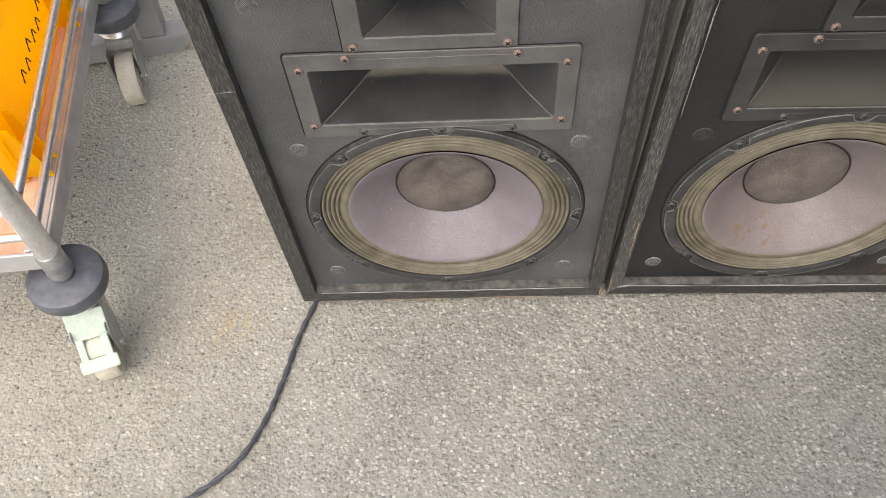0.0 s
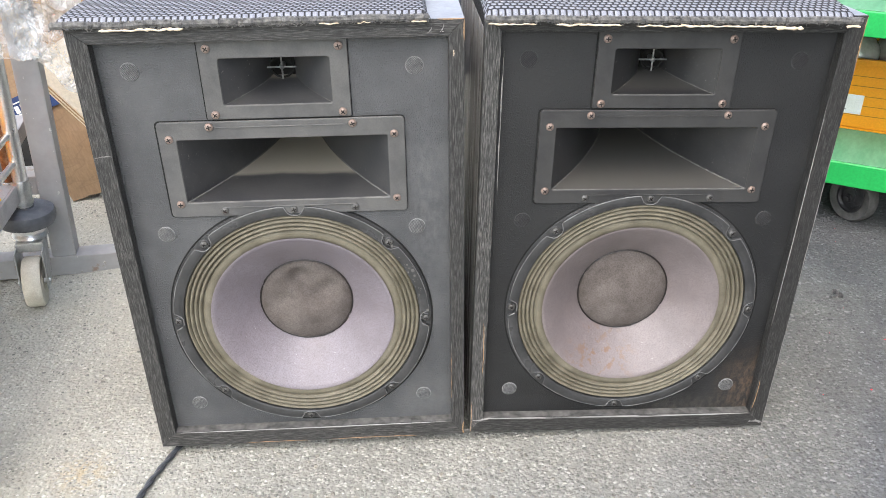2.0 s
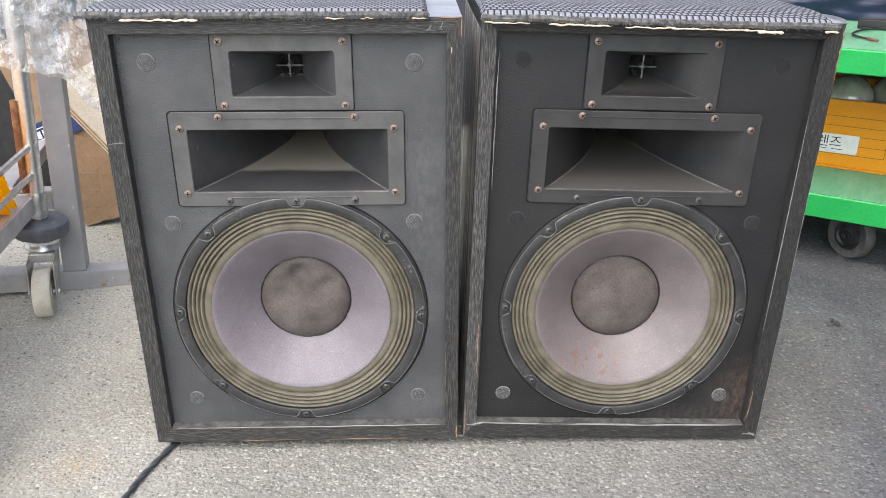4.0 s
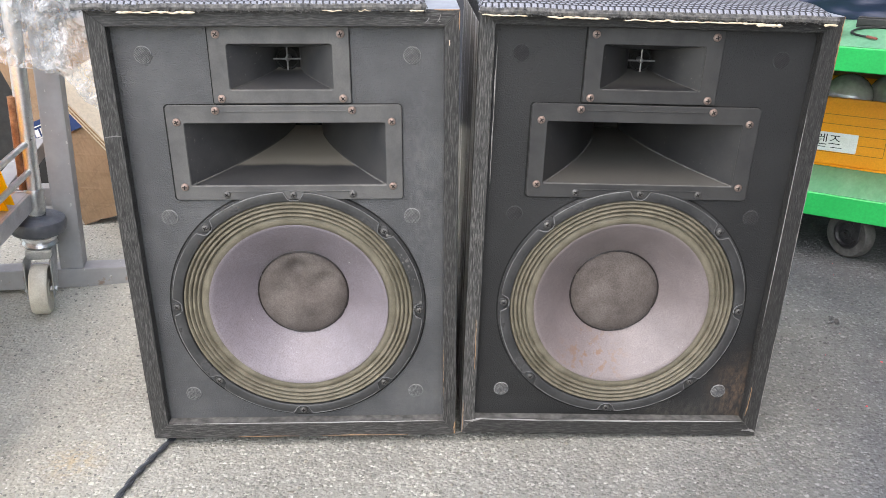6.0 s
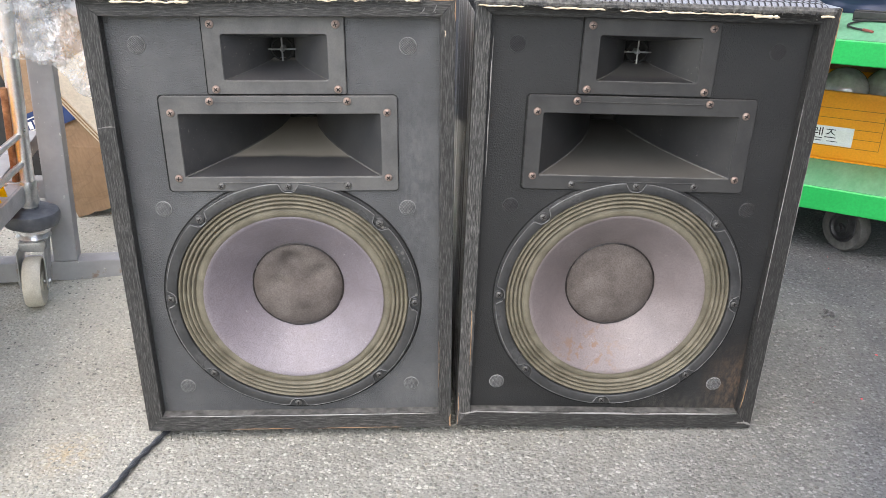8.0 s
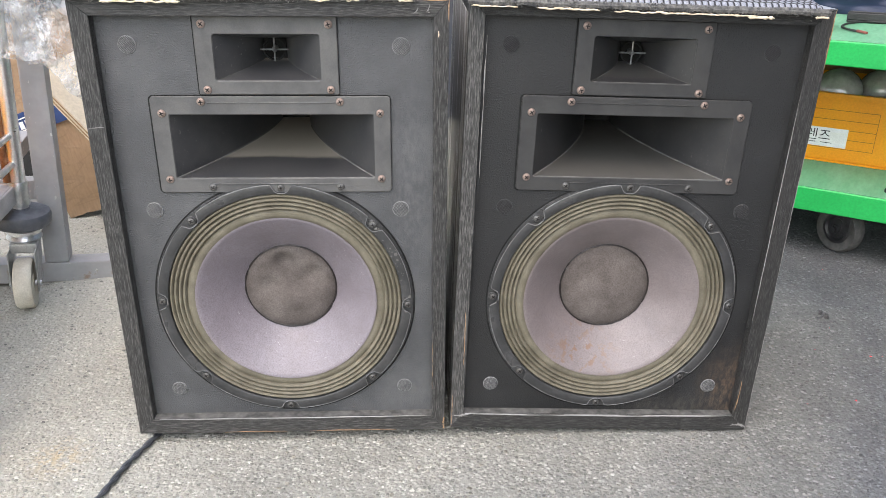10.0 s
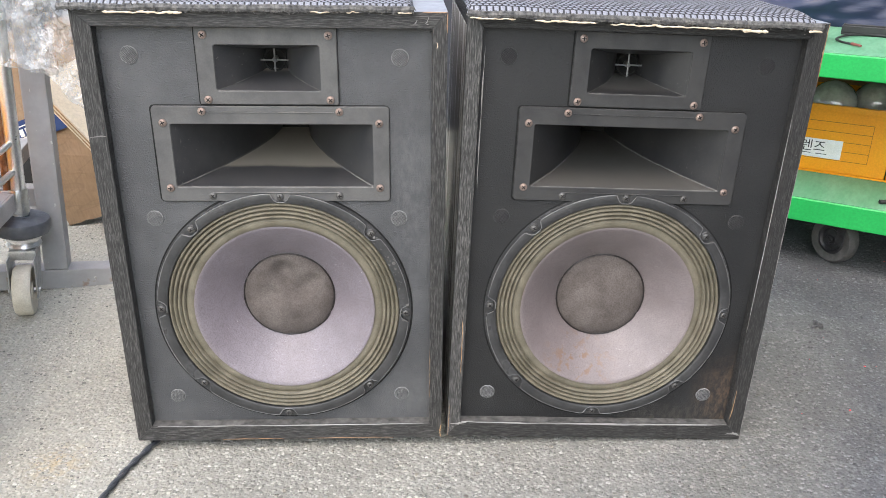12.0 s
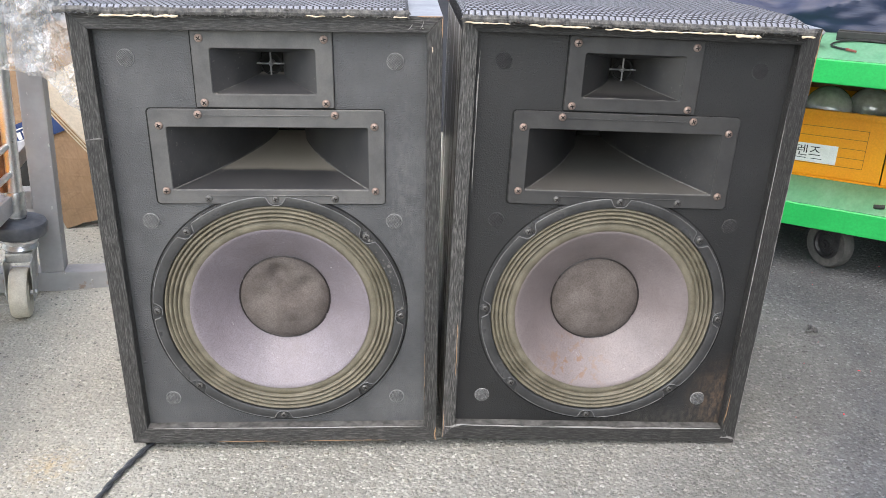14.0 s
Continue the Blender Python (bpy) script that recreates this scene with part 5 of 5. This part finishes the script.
# bits behind the cabinets
green_crate = thing("green_crate", pose(-0.72, 0.86, 0.0, 0, 0, 10), "dark green plastic crate stack behind the cabinets", "crate")
for k in range(2):
    bm = bmesh.new()
    box(bm, (0.0, 0.0, 0.235 * k), (0.34, 0.28, 0.235 * k + 0.2345), 0.012, 3)
    part("crate_body", bm, DKGREEN, green_crate)
bm = bmesh.new()
lathe(bm, [(0, 0), (0.032, 0.0), (0.036, 0.006), (0.040, 0.05), (0.043, 0.054), (0.040, 0.058), (0.03, 0.066), (0, 0.07)], 32, "z")
tagged(part("red_tub", bm, RED, smooth=True, m=pose(-0.648, 0.905, 0.4698, 0, 0, 0)), "small round red plastic tub on a green crate", "tub")

# ---- green cart ----
CART = pose(0.60, 0.614, 0, 0, 0, math.degrees(math.atan2(-0.544, 0.839)))


def cart_caster(parent, x, y, turn):
    r, w = 0.048, 0.030
    m = pose(x, y, 0, 0, 0, turn)
    bm = bmesh.new()
    box(bm, (-0.03, -0.022, 0.093), (0.03, 0.022, 0.0995), 0.002)
    for s in (-1, 1):
        box(bm, (0.016, s * 0.019 - 0.0012, r - 0.004), (0.034, s * 0.019 + 0.0012, 0.094), 0.0008, 1)
    tube(bm, [(0, -0.023, r), (0, 0.023, r)], 0.006, 10)
    fork = part("caster", bm, HUB, parent, "dark steel caster fork", m=m)
    bm = bmesh.new()
    lathe(bm, [(r * 0.62, -w / 2 + 0.002), (r * 0.92, -w / 2 + 0.001), (r, -w / 2 + 0.007), (r, w / 2 - 0.007), (r * 0.92, w / 2 - 0.001), (r * 0.62, w / 2 - 0.002), (r * 0.62, -w / 2 + 0.002)], 40, "y", (0, 0, r))
    wheel = part("tyre", bm, TYRE, fork, "grey rubber tyre", smooth=True)
    bm = bmesh.new()
    lathe(bm, [(0, -w / 2 - 0.003), (r * 0.16, -w / 2 - 0.003), (r * 0.2, -w / 2 + 0.001), (r * 0.42, -w / 2 + 0.005), (r * 0.5, -w / 2 + 0.001), (r * 0.625, -w / 2 + 0.003), (r * 0.625, w / 2 - 0.003), (0, w / 2 - 0.003)], 32, "y", (0, 0, r))
    part("hub", bm, HUB, fork, "dark pressed-metal hub", smooth=True)


TYRE = grainy("grey_rubber_tyre", (0.065, 0.064, 0.062), (0.12, 0.116, 0.11), 60, 0.75)
HUB = grainy("dark_hub_metal", (0.045, 0.045, 0.048), (0.10, 0.10, 0.105), 60, 0.4, 0.7)


def green_cart():
    c = thing("platform_cart", CART, "bright green two-deck platform cart on grey rubber wheels", "cart")
    x0, x1, dep = -0.16, 0.46, 0.56
    for z0, z1, nm in ((0.1, 0.1465, "lower_deck"), (0.374, 0.418, "upper_deck")):
        bm = bmesh.new()
        box(bm, (x0, 0, z0), (x1, dep, z1 - 0.0012), 0.004, 3)
        deck = part(nm, bm, GREEN, c, "bright green painted deck edge")
        bm = bmesh.new()
        box(bm, (x0 + 0.003, 0.003, z1 - 0.0011), (x1 - 0.003, dep - 0.003, z1 + 0.0006), 0.0004, 1)
        part("deck_sheet", bm, GREENTOP, deck, "dusty scratched green deck sheet")
    for x, y in ((x0 + 0.02, 0.03), (x1 - 0.02, 0.03), (x0 + 0.02, dep - 0.03), (x1 - 0.02, dep - 0.03)):
        bm = bmesh.new()
        box(bm, (x - 0.014, y - 0.014, 0.1472), (x + 0.014, y + 0.014, 0.3738), 0.003)
        part("corner_post", bm, GREEN, c)
    for x, y, a in ((0.192, 0.083, -34), (x1 - 0.1, 0.1, 10), (-0.06, dep - 0.1, 0), (x1 - 0.1, dep - 0.1, 0)):
        cart_caster(c, x, y, a)
    return c


cart = green_cart()


def parts_box(m, w, d, h, label, printed):
    b = thing("storage_box", m, label, "box", "yellow storage boxes")
    tk = 0.004
    for lo, hi in (((0, 0, 0), (w, d, 0.004)), ((0, 0, 0.0042), (w, tk, h)), ((0, d - tk, 0.0042), (w, d, h)), ((0, tk, 0.0042), (tk, d - tk, h)), ((w - tk, tk, 0.0042), (w, d - tk, h))):
        bm = bmesh.new()
        box(bm, lo, hi, 0.0012, 1)
        part("wall_panel", bm, ORANGE, b)
    bm = bmesh.new()
    box(bm, (-0.003, -0.006, h - 0.013), (w + 0.003, 0.002, h), 0.002, 2)
    part("rim", bm, ORANGE, b, "thicker orange rim")
    bm = bmesh.new()
    box(bm, (-0.002, -0.0035, 0.0), (w + 0.002, 0.001, 0.004), 0.001, 1)
    part("foot_edge", bm, ORANGE, b)
    if printed:
        bx0, bx1, bz0, bz1 = w - 0.226, w - 0.036, 0.030, 0.108
        for q in range(5):
            z = bz0 + (bz1 - bz0) * q / 4
            bm = bmesh.new()
            box(bm, (bx0, -0.0007, z - 0.0005), (bx1, 0.0004, z + 0.0005))
            part("printed_line", bm, INKBROWN, b)
        bm = bmesh.new()
        box(bm, (bx1 - 0.0005, -0.0008, bz0), (bx1 + 0.0005, 0.0004, bz1))
        part("printed_line", bm, INKBROWN, b)
        bm = bmesh.new()
        box(bm, (w - 0.181, -0.0022, 0.032), (w - 0.086, -0.0010, 0.071), 0.0004, 1)
        lab = part("paper_label", bm, WHITE, b, "white paper label with two printed characters")
        curve = bpy.data.curves.new("label_text", "FONT")
        curve.body = "\ub80c\uc988"
        curve.size = 0.026
        curve.extrude = 0.0001
        tob = new("label_text", curve)
        bpy.context.view_layer.update()
        me = bpy.data.meshes.new_from_object(tob.evaluated_get(bpy.context.evaluated_depsgraph_get()))
        bpy.data.objects.remove(tob)
        me.materials.clear()
        me.materials.append(INK)
        txt = new("lettering", me)
        txt.parent = lab
        txt.matrix_basis = pose(w - 0.164, -0.0026, 0.046, 90, 0, 0)
        tagged(txt, "black printed lettering")
        for x0 in (w - 0.164, w - 0.134):
            bm = bmesh.new()
            box(bm, (x0, -0.0027, 0.0395), (x0 + 0.021, -0.0021, 0.0408))
            part("small_print", bm, INK, lab, "line of tiny dark print")
    return b


BOXM = CART @ pose(-0.075, 0.183, 0.1472, 0, 0, 0.8)
parts_box(BOXM, 0.326, 0.24, 0.142, "amber plastic storage box with a white label, full of glass globes", True)
parts_box(CART @ pose(0.2535, 0.186, 0.1472, 0, 0, 0.8), 0.215, 0.24, 0.142, "amber plastic storage box standing beside another on a deck", False)
for k, (x, y, s) in enumerate(((0.125, 0.262, 0.048), (0.025, 0.27, 0.047), (0.2005, 0.315, 0.044))):
    g = thing("glass_globe", CART @ pose(x, y, 0.2765, 0, 0, 20 * k), "dusty clear glass globe standing in an amber box", "glass globe", "glass globes")
    bm = bmesh.new()
    lathe(bm, [(s * 0.42, -0.122), (s * 0.45, -0.075), (s * 0.62, -0.052)] + [(s * math.cos(radians(a)), s * math.sin(radians(a))) for a in range(-50, 90, 8)] + [(0, s)], 40, "z")
    part("glass_shell", bm, GLASS, g, smooth=True)
    bm = bmesh.new()
    lathe(bm, [(0, -0.1245), (s * 0.47, -0.1245), (s * 0.5, -0.114), (s * 0.47, -0.085), (0, -0.085)], 24, "z")
    part("metal_cap", bm, ZINC, g, "dull metal cap", smooth=True)
    # silver liner added inside to brighten the glass with highlights
    bm = bmesh.new()
    lathe(bm, [(s * 0.40, -0.07)] + [(s * 0.95 * math.cos(radians(a)), s * 0.95 * math.sin(radians(a))) for a in range(-50, -4, 8)], 32, "z")
    part("inner_lining", bm, REFLECTOR, g, "silvered lower lining, added to give the globe its highlights", smooth=True)

carton = thing("brown_carton", CART @ pose(-0.10, 0.44, 0.1472, 0, 0, 0), "closed brown carton at the back of a green deck", "carton")
bm = bmesh.new()
box(bm, (0, 0, 0), (0.52, 0.10, 0.205), 0.003)
part("carton_body", bm, BROWN, carton)
bm = bmesh.new()
box(bm, (0.0, 0.02, 0.2052), (0.52, 0.07, 0.2056))
part("tape", bm, PLYEDGE, carton, "strip of brown tape")
# things on the upper deck
pan = thing("round_pan", CART @ pose(0.016, 0.122, 0.4188, 0, 0, 0), "black round pan with a grey lid on a green deck", "pan")
bm = bmesh.new()
lathe(bm, [(0, 0), (0.078, 0), (0.083, 0.004), (0.086, 0.022), (0.088, 0.025), (0.083, 0.025), (0, 0.024)], 48, "z")
part("pan_body", bm, RUBBER, pan, smooth=True)
bm = bmesh.new()
lathe(bm, [(0.0885, 0.0255), (0.0895, 0.028), (0.084, 0.0305), (0.04, 0.032), (0, 0.0325)], 48, "z")
part("lid", bm, GREYLID, pan, "pale grey enamel lid", smooth=True)
tray = thing("black_tray", CART @ pose(0.115, 0.248, 0.4188, 0, 0, 1), "shallow black plastic tray on a green deck", "tray")
bm = bmesh.new()
box(bm, (0, 0, 0), (0.34, 0.036, 0.004), 0.002)
part("tray_floor", bm, RUBBER, tray)
bm = bmesh.new()
for lo, hi in (((0, 0, 0.0041), (0.34, 0.003, 0.018)), ((0, 0.033, 0.0041), (0.34, 0.036, 0.018)), ((0, 0.0031, 0.0041), (0.003, 0.0329, 0.018)), ((0.337, 0.0031, 0.0041), (0.34, 0.0329, 0.018))):
    box(bm, lo, hi, 0.0012, 1)
part("tray_wall", bm, RUBBER, tray)
lead = thing("test_lead", CART, "thin black lead with a red tip lying on a green deck", "cable")
bm = bmesh.new()
tube(bm, spline([(0.150, 0.100, 0.4222), (0.128, 0.122, 0.4222), (0.117, 0.157, 0.4222), (0.126, 0.205, 0.4222), (0.152, 0.240, 0.4222), (0.185, 0.248, 0.4222), (0.24, 0.228, 0.4222), (0.34, 0.19, 0.4222), (0.42, 0.18, 0.4222)]), 0.0021, 8)
part("lead_wire", bm, RUBBER, lead, smooth=True)
bm = bmesh.new()
tube(bm, [(0.149, 0.101, 0.4226), (0.166, 0.083, 0.4226)], [0.0028, 0.0022], 10)
part("red_tip", bm, REDDULL, lead, "red plastic tip")
bit = bmesh.new()
tube(bit, [(-0.009, 0, 0.0045), (0.009, 0, 0.0045)], 0.0042, 12, caps=False)
tube(bit, [(-0.009, 0, 0.0045), (0.009, 0, 0.0045)], 0.0028, 12, caps=True)
tagged(part("cable_sleeve", bit, RUBBER, smooth=True, m=CART @ pose(0.262, 0.040, 0.1472, 0, 0, 24)), "short black rubber sleeve on a green deck", "sleeve")


def navy_bundle():
    bm = bmesh.new()

    def fn(u, v):
        x = -0.45 + 0.93 * u
        a = math.pi * v
        y = 0.345 - 0.05 * math.sin(a) ** 0.6 + 0.3 * v
        z = 0.4195 + 0.66 * (0.3 * v + 0.7 * (1 - math.cos(a)) / 2)
        k = 0.028 * noise.noise((x * 3, z * 9, 3)) + 0.012 * noise.noise((x * 7, z * 34, 5)) + 0.006 * noise.noise((x * 22, z * 60, 1))
        return (x, y - k * 1.3, max(0.4195, z + 0.4 * k * (v > 0.02)))

    grid(bm, 110, 70, fn)
    ob = part("wrapped_load", bm, NAVY, smooth=True, m=CART)
    tagged(ob, "large load wrapped in shiny navy plastic sheet", "load")


navy_bundle()

# ---- bits on the ground ----
nut = thing("wing_nut", pose(0.643, 0.302, 0.0, 0, 0, 25) @ Matrix.Scale(0.62, 4), "small zinc wing bolt lying on asphalt", "bolt")
bm = bmesh.new()
tube(bm, [(-0.016, 0, 0.006), (0.016, 0, 0.0052)], 0.0035, 10)
part("shank", bm, DULLZINC, nut, smooth=True)
for s in (-1, 1):
    bm = bmesh.new()
    lathe(bm, [(0, -0.0014), (0.008, -0.0014), (0.0095, 0), (0.008, 0.0014), (0, 0.0014)], 16, "x", (0.010, s * 0.009, 0.0098))
    part("wing", bm, DULLZINC, nut, smooth=True)


def scatter(name, label, mat_, n, seed, xr, yr, size, keep=None):
    rnd = random.Random(seed)
    verts, faces = [], []
    for k in range(n):
        x, y = rnd.uniform(*xr), rnd.uniform(*yr)
        s = size * (0.4 + 0.9 * rnd.random() ** 2)
        a = rnd.uniform(0, 6.28)
        h = s * rnd.uniform(0.25, 0.6)
        base = len(verts)
        m = rnd.choice((4, 5, 6))
        for q in range(m):
            t = a + 6.283 * q / m
            rr = s * rnd.uniform(0.7, 1.15)
            verts.append((x + rr * math.cos(t) * 1.3, y + rr * math.sin(t), -0.0004))
        for q in range(m):
            vx, vy, _ = verts[base + q]
            verts.append((x + (vx - x) * 0.62, y + (vy - y) * 0.62, h))
        for q in range(m):
            p = (q + 1) % m
            faces.append((base + q, base + p, base + m + p, base + m + q))
        faces.append(tuple(base + m + q for q in range(m)))
    me = bpy.data.meshes.new(name)
    me.from_pydata(verts, [], faces)
    me.materials.append(mat_)
    ob = new(name, me)
    tagged(ob, label, "gravel", "", "stuff")


def chip_material():
    n = Nodes("stone_chip", 0.8)
    g = n.t.nodes.new("ShaderNodeNewGeometry")
    col = n.ramp(g.outputs["Random Per Island"], [(0.0, (0.10, 0.099, 0.09)), (0.35, (0.22, 0.217, 0.197)), (0.75, (0.34, 0.33, 0.295)), (0.95, (0.43, 0.418, 0.38)), (1.0, (0.54, 0.525, 0.48))])
    col = n.mix(n.ramp(n.noise(400, 3), [(0.4, 0.0), (0.7, 0.4)]), col, (0.17, 0.16, 0.145))
    # the ground's rightward shade, put into the chip colour as well
    side = n.math("ADD", n.split(0), n.math("MULTIPLY", n.math("SUBTRACT", n.noise(1.3, 5), 0.5), 1.5))
    right_shade = n.ramp(n.math("ADD", n.math("MULTIPLY", side, 0.5), 0.5), [(0.25, 0.0), (0.52, 0.03), (0.82, 1.0)])
    n.color(n.mix(right_shade, col, n.mix(1.0, col, (0.37, 0.383, 0.44), "MULTIPLY")))
    return n.m


STONE = chip_material()
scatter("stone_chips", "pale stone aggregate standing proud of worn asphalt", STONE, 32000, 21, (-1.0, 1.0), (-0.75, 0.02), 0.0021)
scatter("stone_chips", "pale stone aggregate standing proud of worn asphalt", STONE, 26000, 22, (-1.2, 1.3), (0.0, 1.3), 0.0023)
scatter("red_specks", "tiny scattered red plastic specks on asphalt", RED, 14, 23, (0.45, 0.95), (0.0, 0.6), 0.0022)
